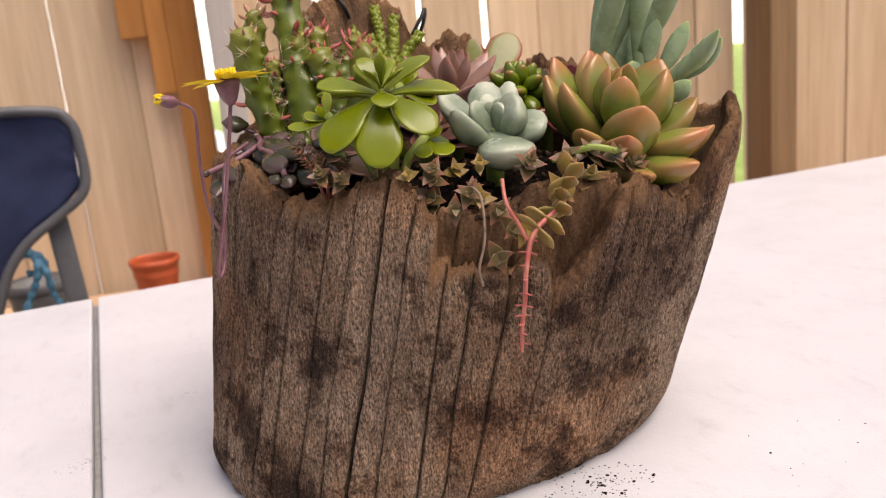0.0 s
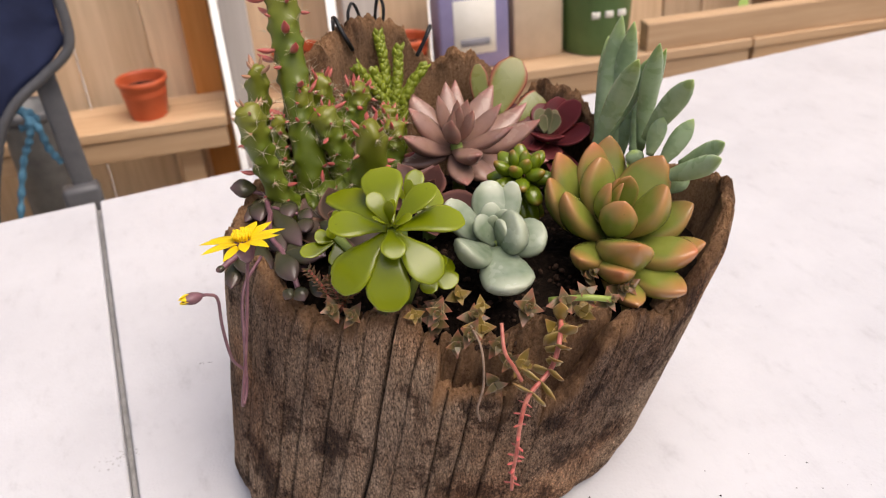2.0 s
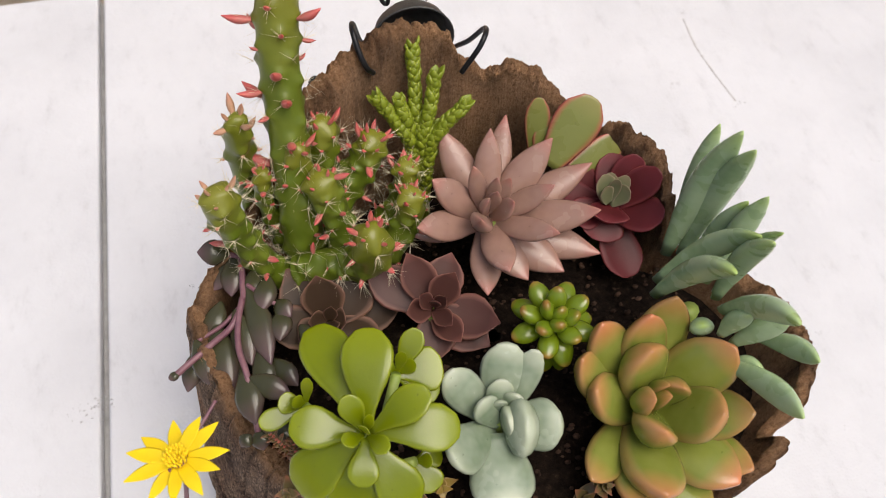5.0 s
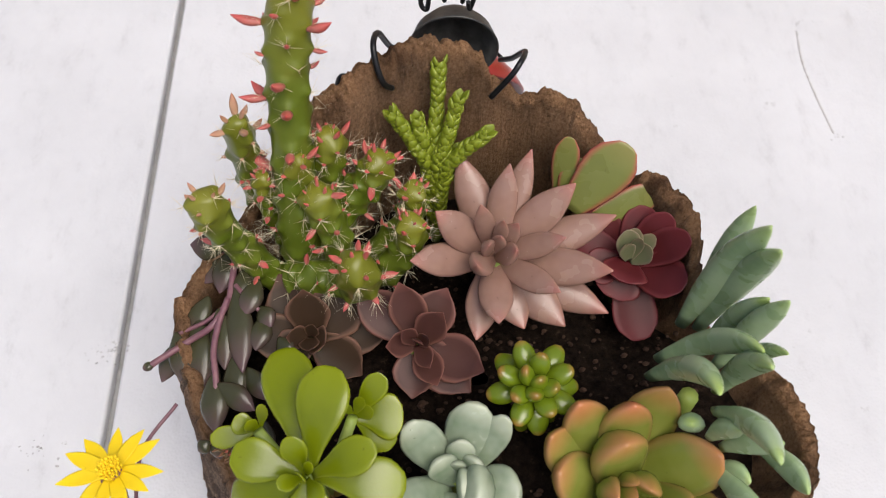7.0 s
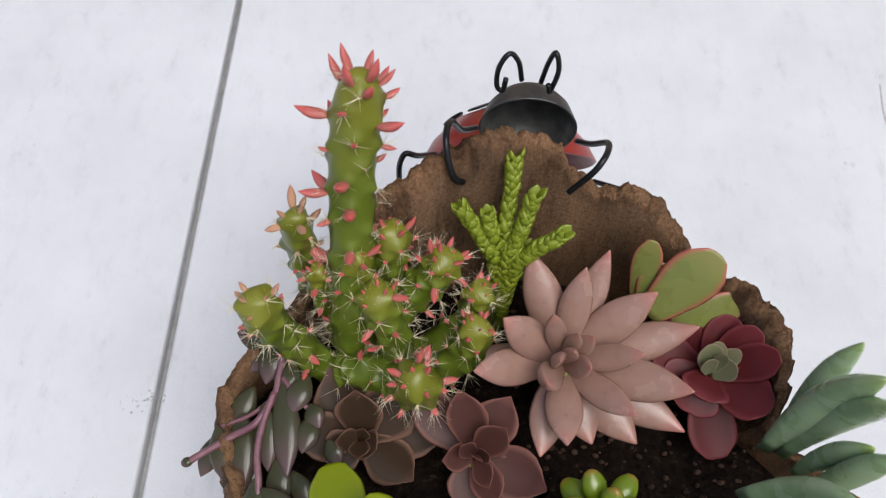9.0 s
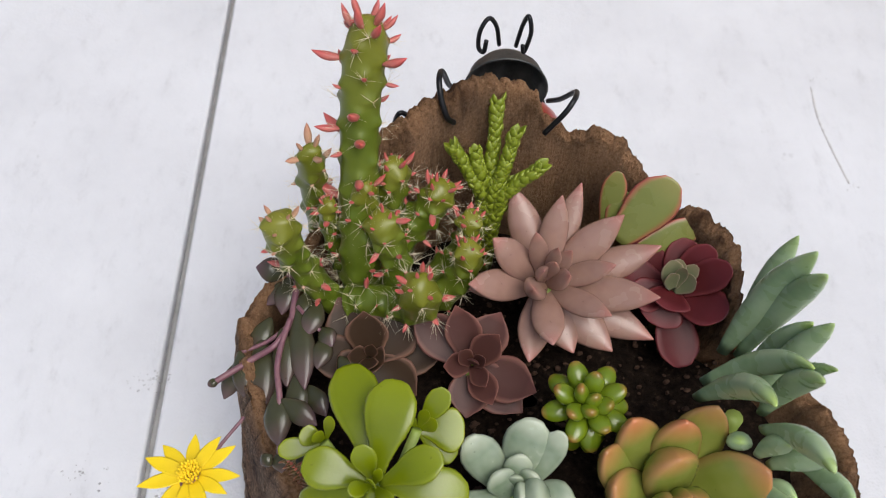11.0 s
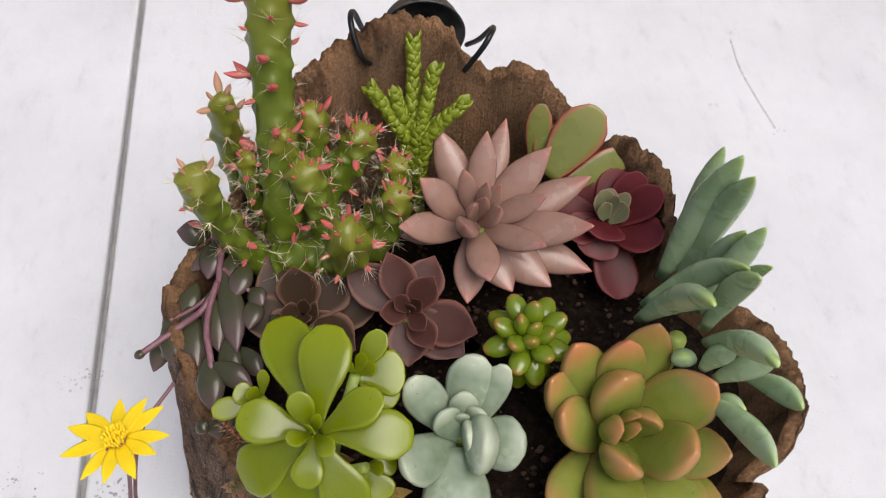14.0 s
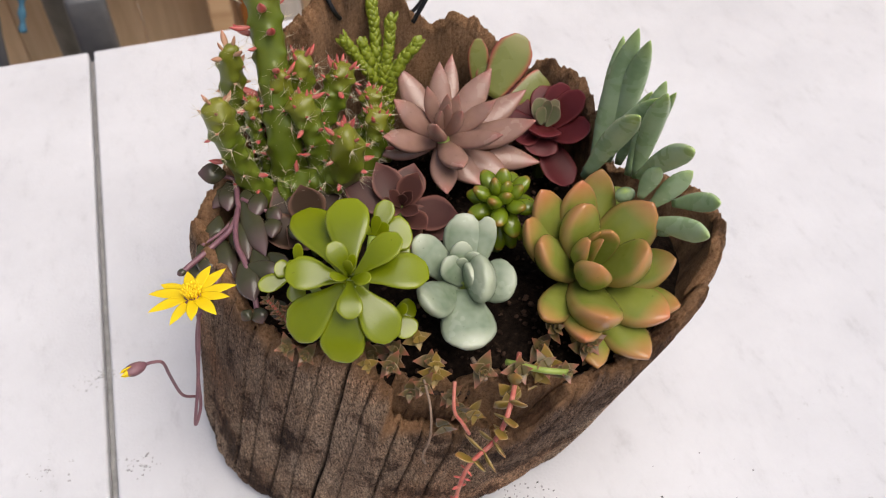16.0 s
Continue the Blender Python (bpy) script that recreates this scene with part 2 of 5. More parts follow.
M = {
    "glow_panel": glow_panel_mat(),
    "bark": bark_mat(),
    "soil": soil_mat(),
    "crumb": plain("soil_crumb", (0.012, 0.007, 0.005), (0.085, 0.05, 0.034), 90, 0.9, spec=0.1),
    "table": table_mat(),
    "fence": wood_mat("fence_board_wood", (0.56, 0.4, 0.24), (0.84, 0.67, 0.47), (0.86, 0.74, 0.58), "z"),
    "shelf": wood_mat("shelf_wood", (0.42, 0.27, 0.15), (0.64, 0.46, 0.29), (0.68, 0.54, 0.39), "x"),
    "orange_wood": wood_mat("stained_post_wood", (0.5, 0.2, 0.05), (0.7, 0.33, 0.1), (0.74, 0.42, 0.18), "z"),
    "pale_post": wood_mat("pale_post_wood", (0.45, 0.42, 0.39), (0.6, 0.57, 0.54), (0.7, 0.68, 0.65), "z"),
    "brown_post": wood_mat("brown_post_wood", (0.26, 0.16, 0.08), (0.42, 0.27, 0.145), (0.5, 0.35, 0.21), "z"),
    "terracotta": plain("terracotta_plastic", (0.5, 0.085, 0.025), (0.6, 0.12, 0.04), 30, 0.5),
    "navy": plain("navy_cloth", (0.008, 0.013, 0.045), (0.02, 0.03, 0.085), 14, 0.85),
    "grey_frame": plain("dark_grey_frame", (0.06, 0.06, 0.065), (0.1, 0.1, 0.105), 25, 0.45),
    "rope": plain("blue_rope", (0.05, 0.16, 0.26), (0.12, 0.3, 0.42), 200, 0.8),
    "black_metal": plain("black_metal", (0.008, 0.008, 0.009), (0.02, 0.02, 0.022), 60, 0.38, 0.5),
    "worn_metal": plain("worn_dark_metal", (0.03, 0.03, 0.03), (0.085, 0.085, 0.08), 120, 0.45, 0.35),
    "red_metal": plain("red_enamel", (0.2, 0.012, 0.008), (0.3, 0.028, 0.018), 40, 0.3),
    "dark_plastic": plain("dark_plastic", (0.1, 0.1, 0.1), (0.16, 0.16, 0.155), 40, 0.5),
    "seam": plain("hinge_grey", (0.2, 0.195, 0.19), (0.32, 0.31, 0.3), 90, 0.7),
    "smudge": plain("grey_dirt", (0.3, 0.29, 0.285), (0.5, 0.49, 0.49), 90, 0.9),
    "stain": plain("pale_brown_stain", (0.36, 0.33, 0.31), (0.56, 0.54, 0.53), 300, 0.7),
    "concrete": plain("pale_concrete", (0.7, 0.68, 0.64), (0.82, 0.8, 0.77), 5, 0.9),
    "lavender": plain("lavender_pack", (0.2, 0.18, 0.33), (0.28, 0.25, 0.42), 20, 0.5),
    "label": plain("cream_label", (0.7, 0.68, 0.6), (0.78, 0.75, 0.68), 30, 0.6),
    "label_ink": plain("label_ink", (0.2, 0.2, 0.22), (0.26, 0.25, 0.28), 30, 0.6),
    "green_tub": plain("green_tub", (0.08, 0.16, 0.05), (0.12, 0.22, 0.07), 20, 0.5),
    "beige": plain("beige_box", (0.5, 0.38, 0.26), (0.6, 0.47, 0.33), 20, 0.7),
    "ground": plain("patio_ground", (0.3, 0.26, 0.2), (0.42, 0.37, 0.3), 6, 0.95, bumps=0.6),
    "lawn": plain("lawn_green", (0.2, 0.3, 0.05), (0.34, 0.44, 0.12), 3, 0.9, bumps=0.6),
    "unseen_stucco": plain("stucco", (0.36, 0.32, 0.27), (0.44, 0.4, 0.34), 12, 0.9),
}


# ---- mesh helpers ----
def part(name, bm, material, parent=None, label="", smooth=True, matrix=None):
    me = bpy.data.meshes.new(name)
    bm.to_mesh(me)
    bm.free()
    for mm in material if isinstance(material, (list, tuple)) else (material,):
        me.materials.append(mm)
    if smooth:
        me.polygons.foreach_set("use_smooth", [True] * len(me.polygons))
    ob = new(name, me)
    if matrix is not None:
        ob.matrix_basis = matrix
    if parent is not None:
        ob.parent = parent
    if label:
        ob["label"] = label
    return ob


def empty(name, m, label, category, group="", kind=""):
    ob = new(name)
    ob.matrix_basis = m
    ob.empty_display_size = 0.02
    return tagged(ob, label, category, group, kind)


def box_bm(x0, x1, y0, y1, z0, z1, bev=0.002, seg=2):
    bm = bmesh.new()
    bmesh.ops.create_cube(bm, size=1)
    for v in bm.verts:
        v.co = Vector(((x0 + x1) / 2 + v.co.x * (x1 - x0), (y0 + y1) / 2 + v.co.y * (y1 - y0), (z0 + z1) / 2 + v.co.z * (z1 - z0)))
    if bev:
        bmesh.ops.bevel(bm, geom=bm.edges[:], offset=bev, segments=seg, affect="EDGES", profile=0.5)
    return bm


def loft(bm, rings, close=True, cap=True):
    """Skin a list of rings of equally many points."""
    made = [[bm.verts.new(p) for p in r] for r in rings]
    n = len(rings[0])
    for a, b in zip(made, made[1:]):
        for k in range(n if close else n - 1):
            bm.faces.new((a[k], a[(k + 1) % n], b[(k + 1) % n], b[k]))
    if cap:
        bm.faces.new(made[0][::-1])
        bm.faces.new(made[-1])
    return made


def tube(bm, path, radii, n=10, cap=True):
    """A round tube along points, with a radius at each."""
    pts = [Vector(p) for p in path]
    rings, side = [], None
    for k, p in enumerate(pts):
        t = (pts[min(k + 1, len(pts) - 1)] - pts[max(k - 1, 0)]).normalized()
        if side is None:
            side = t.orthogonal().normalized()
        side = (side - t * side.dot(t)).normalized()
        up = t.cross(side)
        r = radii[k] if isinstance(radii, (list, tuple)) else radii
        rings.append([p + r * (math.cos(a) * side + math.sin(a) * up) for a in (2 * math.pi * j / n for j in range(n))])
    return loft(bm, rings, cap=cap)


def spline(points, n=8):
    """Smooth points through a few control points."""
    p = [Vector(q) for q in points]
    p = [2 * p[0] - p[1]] + p + [2 * p[-1] - p[-2]]
    out = []
    for i in range(1, len(p) - 2):
        for k in range(n):
            t = k / n
            a, b, c, d = p[i - 1:i + 3]
            out.append(0.5 * (2 * b + (c - a) * t + (2 * a - 5 * b + 4 * c - d) * t * t + (3 * b - 3 * c + d - a) * t ** 3))
    out.append(p[-2])
    return out


def lathe(bm, profile, n=32, centre=(0, 0, 0)):
    c = Vector(centre)
    rings = [[c + Vector((r * math.cos(2 * math.pi * j / n), r * math.sin(2 * math.pi * j / n), z)) for j in range(n)] for r, z in profile]
    return loft(bm, rings, cap=False)


def frame_to(base, tip, up=(0, 0, 1)):
    """A frame at base whose y axis runs to tip and whose z axis is nearest to up."""
    y = (Vector(tip) - Vector(base)).normalized()
    z = Vector(up) - y * Vector(up).dot(y)
    if z.length < 1e-4:
        z = y.orthogonal()
    z.normalize()
    x = y.cross(z)
    return Matrix(((x.x, y.x, z.x, base[0]), (x.y, y.y, z.y, base[1]), (x.z, y.z, z.z, base[2]), (0, 0, 0, 1)))


# half-breadth along a leaf, from its foot to its tip
OUTLINES = {
    "spoon": [(0, .24), (.12, .28), (.3, .5), (.5, .84), (.62, .97), (.72, 1), (.82, .93), (.9, .74), (.95, .53), (1, .03)],
    "plump": [(0, .5), (.2, .74), (.38, .94), (.5, 1), (.64, .94), (.77, .72), (.88, .42), (.95, .2), (1, .03)],
    "blunt": [(0, .6), (.22, .82), (.42, .97), (.58, 1), (.72, .93), (.84, .72), (.92, .46), (.96, .27), (1, .03)],
    "powder": [(0, .5), (.2, .72), (.45, .95), (.62, 1), (.76, .94), (.87, .74), (.94, .5), (1, .03)],
    "point": [(0, .42), (.22, .74), (.42, .97), (.54, 1), (.68, .88), (.8, .62), (.89, .34), (.95, .15), (1, .02)],
    "spike": [(0, .6), (.25, .9), (.45, 1), (.65, .84), (.82, .5), (.93, .22), (1, .03)],
    "tri": [(0, .75), (.2, 1), (.45, .76), (.7, .42), (.9, .15), (1, .02)],
    "finger": [(0, .4), (.12, .58), (.3, .86), (.5, 1), (.68, .95), (.82, .72), (.91, .45), (.96, .25), (1, .03)],
    "bean": [(0, .3), (.08, .52), (.22, .8), (.42, .97), (.58, 1), (.74, .92), (.86, .72), (.94, .48), (1, .03)],
    "drop": [(0, .16), (.1, .42), (.26, .78), (.45, 1), (.62, .95), (.78, .7), (.9, .36), (.95, .2), (1, .02)],
    "oval": [(0, .45), (.25, .74), (.5, .96), (.66, 1), (.8, .9), (.9, .66), (.95, .47), (1, .03)],
}


def leaf_bm(length, width, thick, shape="spoon", curl=0.2, cup=0.3, nu=14, nv=14, keel=0.0, rng=random):
    """A fleshy leaf from the origin along y, upper side +z, with its place along (lu) and across (lv) stored."""
    bm = bmesh.new()
    lu, lv = bm.verts.layers.float.new("lu"), bm.verts.layers.float.new("lv")
    wav = rng.uniform(-0.05, 0.05)

    table = OUTLINES[shape]

    def wid(s):
        for (a, va), (b, vb) in zip(table, table[1:]):
            if s <= b:
                k = (s - a) / (b - a)
                if b > 0.93:
                    return vb + (va - vb) * math.sqrt(1 - k * k) if vb < 0.1 and va > 0.28 else va + (vb - va) * k
                return va + (vb - va) * (k * k * (3 - 2 * k) * 0.35 + k * 0.65)
        return 0.02
    rings = []
    for i in range(nu + 1):
        q = i / nu
        s = min(0.997, 1 - (1 - q) ** 1.35)
        w, th = width * wid(s) / 2, thick * (0.6 + 0.4 * math.sin(math.pi * min(1, s * 1.05))) * max(0.12, wid(s) ** 0.6) / 2
        yy = length * s
        zz = length * curl * (s * s - s) * 0.55
        ring = []
        for j in range(nv):
            a = 2 * math.pi * j / nv
            x, zc = math.cos(a), math.sin(a)
            z = zc * th * (1.0 if zc < 0 else 0.75)
            z += cup * w * (abs(x) ** 2) * 0.5 - (keel * w * (1 - abs(x)) if zc < 0 else 0)
            ring.append((Vector((w * x + wav * length * s * s * 0.5, yy, zz + z)), s, abs(x)))
        rings.append(ring)
    made = [[bm.verts.new(p) for p, _, _ in r] for r in rings]
    for vs, r in zip(made, rings):
        for v, (_, s, x) in zip(vs, r):
            v[lu], v[lv] = s, x
    for a, b in zip(made, made[1:]):
        for k in range(nv):
            bm.faces.new((a[k], a[(k + 1) % nv], b[(k + 1) % nv], b[k]))
    bm.faces.new(made[0][::-1])
    bm.faces.new(made[-1])
    return bm

# ---- the setting ----
TOP = 0.735                                   # table top
ground = tagged(part("ground", box_bm(-80, 80, -80, 80, -0.2, 0, 0), M["ground"], smooth=False), "dusty pale concrete yard ground", "ground", kind="structure")
tagged(part("pavement", box_bm(-80, 1.6, 1.75, 80, 0.0, 0.03, 0), M["concrete"], smooth=False), "pale sunlit concrete beyond the fence", "pavement", kind="structure")
tagged(part("lawn", box_bm(1.6, 80, 2.6, 80, 0.0, 0.03, 0), M["lawn"], smooth=False), "green lawn beyond the board fence", "lawn", kind="stuff")

# Glowing panel added so that the fence gaps look bright; it is no lamp.
tagged(part("backdrop", box_bm(-30, 45, 24.0, 24.1, 0.0, 6.5, 0), M["glow_panel"], smooth=False), "glowing panel for the bright distance beyond the fence", "backdrop", kind="structure")
# Unseen wall, added behind the camera to hold back low skylight from the front.
tagged(part("unseen_wall", box_bm(-9, 9, -5.7, -5.5, 0.0, 2.0, 0.01), M["unseen_stucco"], smooth=False), "unseen plain stucco wall added behind the camera", "wall", kind="structure")

# the fence stands behind the table, turned a little towards it
FM = pose(0, 1.70, 0, 0, 0, math.degrees(math.atan(-0.15)))
fence = empty("fence", FM, "weathered wooden board fence with narrow gaps", "fence", kind="structure")
edges = [-2.6 + 0.145 * k for k in range(16)] + [-0.28, -0.145, -0.013, 0.135, 0.272, 0.293, 0.40, 0.512, 0.532, 0.632, 0.735, 0.747, 0.879, 0.893, 1.01, 1.155, 1.30, 1.40, 1.498, 1.532, 1.64, 1.705, 1.815, 1.95, 2.09, 2.235, 2.38, 2.52, 2.66, 2.8]
OPEN = (0.272, 0.512, 0.735, 0.879, 1.498)
rb = random.Random(4)
for a, b in zip(edges, edges[1:]):
    if a in OPEN or b - a < 0.02:
        continue
    g = 0.0018 if b not in OPEN else 0.0
    d = rb.uniform(-0.004, 0.004)
    part("board", box_bm(a + g, b - g, d, d + 0.018, 0.04, 1.85, 0.002, 1), M["fence"], fence, smooth=False)
part("post", box_bm(0.213, 0.270, -0.05, -0.005, 0.0, 1.75, 0.003), M["orange_wood"], fence, "orange-stained timber post", smooth=False)
part("block", box_bm(0.173, 0.2125, -0.05, -0.005, 0.905, 1.75, 0.003), M["orange_wood"], fence, "orange-stained timber block", smooth=False)
part("block", box_bm(0.121, 0.1725, -0.05, -0.005, 1.018, 1.75, 0.003), M["orange_wood"], fence, smooth=False)
part("post", box_bm(0.294, 0.346, -0.205, -0.005, 0.0, 1.75, 0.004), M["pale_post"], fence, "pale grey timber post", smooth=False)
part("post", box_bm(0.533, 0.607, -0.12, -0.005, 0.0, 1.75, 0.004), M["pale_post"], fence, smooth=False)
part("post", box_bm(1.526, 1.597, -0.11, -0.006, 0.0, 1.75, 0.004), M["brown_post"], fence, "dark brown timber post", smooth=False)

shelf = empty("shelf", FM, "raw timber shelf fixed along the fence", "shelf", kind="structure")
for a, b in ((-2.6, -0.9), (-0.897, 0.2705), (0.3475, 0.511), (0.6085, 1.42), (1.423, 2.8)):
    part("plank", box_bm(a, b, -0.200, -0.103, 0.490, 0.512, 0.003), M["shelf"], shelf, smooth=False)
    part("plank", box_bm(a, b, -0.100, -0.0515, 0.490, 0.512, 0.003), M["shelf"], shelf, smooth=False)
    part("beam", box_bm(a + 0.004, b - 0.004, -0.196, -0.158, 0.445, 0.4895, 0.003), M["shelf"], shelf, smooth=False)
for a in (-1.6, -0.6, 0.16, 0.80, 1.75, 2.5):
    part("bracket", box_bm(a, a + 0.045, -0.157, -0.0525, 0.0, 0.4895, 0.003), M["shelf"], shelf, smooth=False)


def on_shelf(s, d=-0.11, z=0.512):
    return FM @ Matrix.Translation((s, d, z))


def flower_pot(s, d, r, h, label):
    th = empty("flower_pot", on_shelf(s, d), label, "flower pot", "pots on the shelf")
    bm = bmesh.new()
    lathe(bm, [(0, 0.001), (r * 0.72, 0), (r * 0.74, 0.003), (r * 0.94, h * 0.86), (r * 0.985, h * 0.87), (r, h * 0.88), (r * 1.01, h), (r * 0.95, h), (r * 0.92, h * 0.9), (r * 0.9, h * 0.6)], 40)
    part("pot_wall", bm, M["terracotta"], th)
    bm = bmesh.new()
    lathe(bm, [(0, h * 0.72), (r * 0.5, h * 0.73), (r * 0.9, h * 0.72)], 30)
    part("soil", bm, M["soil"], th, "dark soil")
    return th


flower_pot(0.122, -0.140, 0.0485, 0.080, "small orange plastic plant pot on the timber shelf")
flower_pot(0.43, -0.10, 0.052, 0.085, "small orange plastic plant pot between two posts")
flower_pot(0.665, -0.09, 0.048, 0.075, "small reddish plastic plant pot beside a lavender pack")

pack = empty("garden_pack", on_shelf(0.80, -0.10), "lavender cardboard pack with a cream label on the shelf", "box")
part("pack_body", box_bm(-0.075, 0.075, -0.045, 0.045, 0, 0.20, 0.006), M["lavender"], pack)
part("label", box_bm(-0.045, 0.045, -0.0475, -0.0455, 0.035, 0.150, 0.0005, 1), M["label"], pack, "cream paper label")
part("printed_band", box_bm(-0.032, 0.032, -0.0492, -0.048, 0.052, 0.068, 0.0003, 1), M["label_ink"], pack)
part("spout", box_bm(-0.012, 0.018, -0.02, 0.02, 0.2, 0.235, 0.004), M["label"], pack)
carton = empty("carton", on_shelf(0.945, -0.09), "plain beige cardboard carton on the timber shelf", "box")
part("carton_body", box_bm(-0.055, 0.055, -0.04, 0.04, 0, 0.19, 0.003), M["beige"], carton)
part("flap", box_bm(-0.055, 0.055, -0.04, 0.0, 0.1905, 0.193, 0.0008, 1), M["beige"], carton)
tub = empty("green_tub", on_shelf(1.085, -0.10), "green plastic tub standing on the timber shelf", "tub")
bm = bmesh.new()
lathe(bm, [(0, 0), (0.07, 0), (0.074, 0.006), (0.082, 0.17), (0.086, 0.175), (0.086, 0.19), (0.079, 0.19), (0.072, 0.02), (0, 0.018)], 40)
part("tub_wall", bm, M["green_tub"], tub)
for k in (-0.03, 0.0, 0.028):
    part("printed_band", box_bm(k - 0.009, k + 0.009, -0.0812, -0.0775, 0.085, 0.098, 0.0005, 1), M["label"], tub)
lumber = tagged(part("lumber", box_bm(-0.36, 0.36, -0.02, 0.02, 0, 0.062, 0.003), M["shelf"], smooth=False, matrix=on_shelf(1.53, -0.17) ), "raw timber offcut lying on the shelf", "lumber")

# ---- table ----
table = empty("folding_table", Matrix.Translation((0, 0, 0)), "white plastic folding table with a centre seam, dirt smudges and stains", "table")


def table_half(x0, x1):
    bm = box_bm(x0, x1, -0.068, 0.694, TOP - 0.038, TOP, 0.0)
    vertical = [e for e in bm.edges if abs(e.verts[0].co.z - e.verts[1].co.z) > 0.02 and (abs(e.verts[0].co.x) > 0.5)]
    bmesh.ops.bevel(bm, geom=vertical, offset=0.05, segments=8, affect="EDGES", profile=0.5)
    rim = [e for e in bm.edges if len(e.link_faces) == 2 and e.calc_face_angle(0) > 0.7]
    bmesh.ops.bevel(bm, geom=rim, offset=0.0022, segments=3, affect="EDGES", profile=0.5)
    return bm


part("tabletop", table_half(-1.210, 0.0095), M["table"], table, smooth=False)
part("tabletop", table_half(0.0145, 1.230), M["table"], table, smooth=False)
part("hinge_strip", box_bm(0.0097, 0.0143, -0.06, 0.686, TOP - 0.030, TOP - 0.0065, 0.0005, 1), M["seam"], table, "dark hinge strip under the seam")
for x in (-1.0, 1.02):
    for y in (0.02, 0.60):
        bm = bmesh.new()
        tube(bm, [(x, y, 0.0), (x, y, TOP - 0.04)], 0.0125, 14)
        part("leg", bm, M["grey_frame"], table)
    bm = bmesh.new()
    tube(bm, [(x, 0.02, 0.2), (x, 0.60, 0.2)], 0.009, 12)
    part("crossbar", bm, M["grey_frame"], table)


def smudge(x, y, r, n, seed, mt, flat=False):
    """A loose trail of dirt specks lying on the table."""
    rr = random.Random(seed)
    bm = bmesh.new()
    for _ in range(n):
        a, d = rr.uniform(0, 6.283), r * rr.random() ** 0.8
        s = rr.uniform(0.00015, 0.00048) * (2.2 if rr.random() < 0.06 else 1)
        if flat:
            s *= rr.uniform(0.8, 2.0)
        m = Matrix.Translation((x + d * math.cos(a) * 1.5, y + d * math.sin(a), TOP + (0.00002 if flat else s * 0.3))) @ Matrix.Rotation(rr.uniform(-0.5, 0.9), 4, "Z") @ Matrix.Diagonal((s * rr.uniform(0.8, 1.8), s, 0.00009 if flat else s * 0.5, 1))
        bmesh.ops.create_icosphere(bm, subdivisions=1, radius=1, matrix=m)
    return part("crumbs", bm, mt)


for k, (x, y, r, n, lab) in enumerate([(0.244, 0.114, 0.020, 190, "dark soil crumbs scattered at the foot of the log"), (0.004, 0.288, 0.010, 46, "dark dirt specks beside the table seam"), (0.029, 0.212, 0.009, 34, "dark dirt specks beside the table seam"), (-0.027, 0.225, 0.014, 22, "dark dirt specks on the white table"), (0.071, 0.366, 0.006, 7, "a few dirt specks on the white table"), (0.35, 0.07, 0.05, 22, "scattered dirt specks on the white table"), (0.512, 0.562, 0.004, 9, "brown stain spot on the white table"), (0.514, 0.446, 0.005, 10, "brown stain spot on the white table"), (0.16, 0.10, 0.03, 18, "dirt specks in front of the log"), (-0.03, 0.14, 0.012, 40, "dark dirt specks on the white table"), (0.045, 0.15, 0.010, 34, "dark dirt specks beside the table seam")]):
    tagged(smudge(x, y, r, n, k, M["soil"] if k in (0, 4, 5, 8) else M["smudge"], k not in (0, 4, 5, 8)), lab, "dirt", kind="stuff")

bm = bmesh.new()
pth = spline([(0.509, 0.553, TOP + 0.0001), (0.506, 0.52, TOP + 0.0001), (0.508, 0.49, TOP + 0.0001), (0.511, 0.465, TOP + 0.0001), (0.513, 0.45, TOP + 0.0001)], 8)
tube(bm, pth, [0.0004 + 0.0005 * abs(math.sin(k * 1.7)) for k in range(len(pth))], 6)
for v in bm.verts:
    v.co.z = TOP + max(0.0, v.co.z - TOP) * 0.3 + 0.00005
tagged(part("stain", bm, M["stain"]), "thin pale brown stain streak on the white table", "stain", kind="stuff")

# ---- folding chair behind the table ----
chair = empty("camp_chair", Matrix.Translation((0, 1.05, 0)), "navy fabric folding camp chair with a dark grey frame", "chair")
bm = bmesh.new()
rings = []
EDGE = [(0.008, 0.808), (-0.026, 0.777), (-0.059, 0.756), (-0.082, 0.735), (-0.102, 0.705), (-0.126, 0.646), (-0.145, 0.586), (-0.16, 0.52), (-0.52, 0.5)]
for i in range(49):
    k = (i / 48) ** 1.5
    x = 0.008 - 0.52 * k
    low = next(z1 + (z0 - z1) * (x - x1) / (x0 - x1) for (x0, z0), (x1, z1) in zip(EDGE, EDGE[1:]) if x >= x1 - 1e-6)
    hi = 0.912 + 0.006 * math.sin(k * 9) - 0.025 * max(0, 1 - k / 0.03)
    ring = []
    for j in range(13):
        q = j / 12
        ring.append(Vector((x, 0.02 * math.sin(k * 3.1) + 0.006 * noise.noise(Vector((x * 14, q * 5, 0))), low + (hi - low) * q)))
    rings.append(ring + [p + Vector((0, 0.012, 0)) for p in reversed(ring)])
loft(bm, rings)
part("backrest", bm, M["navy"], chair, "navy padded fabric back")
bm = bmesh.new()
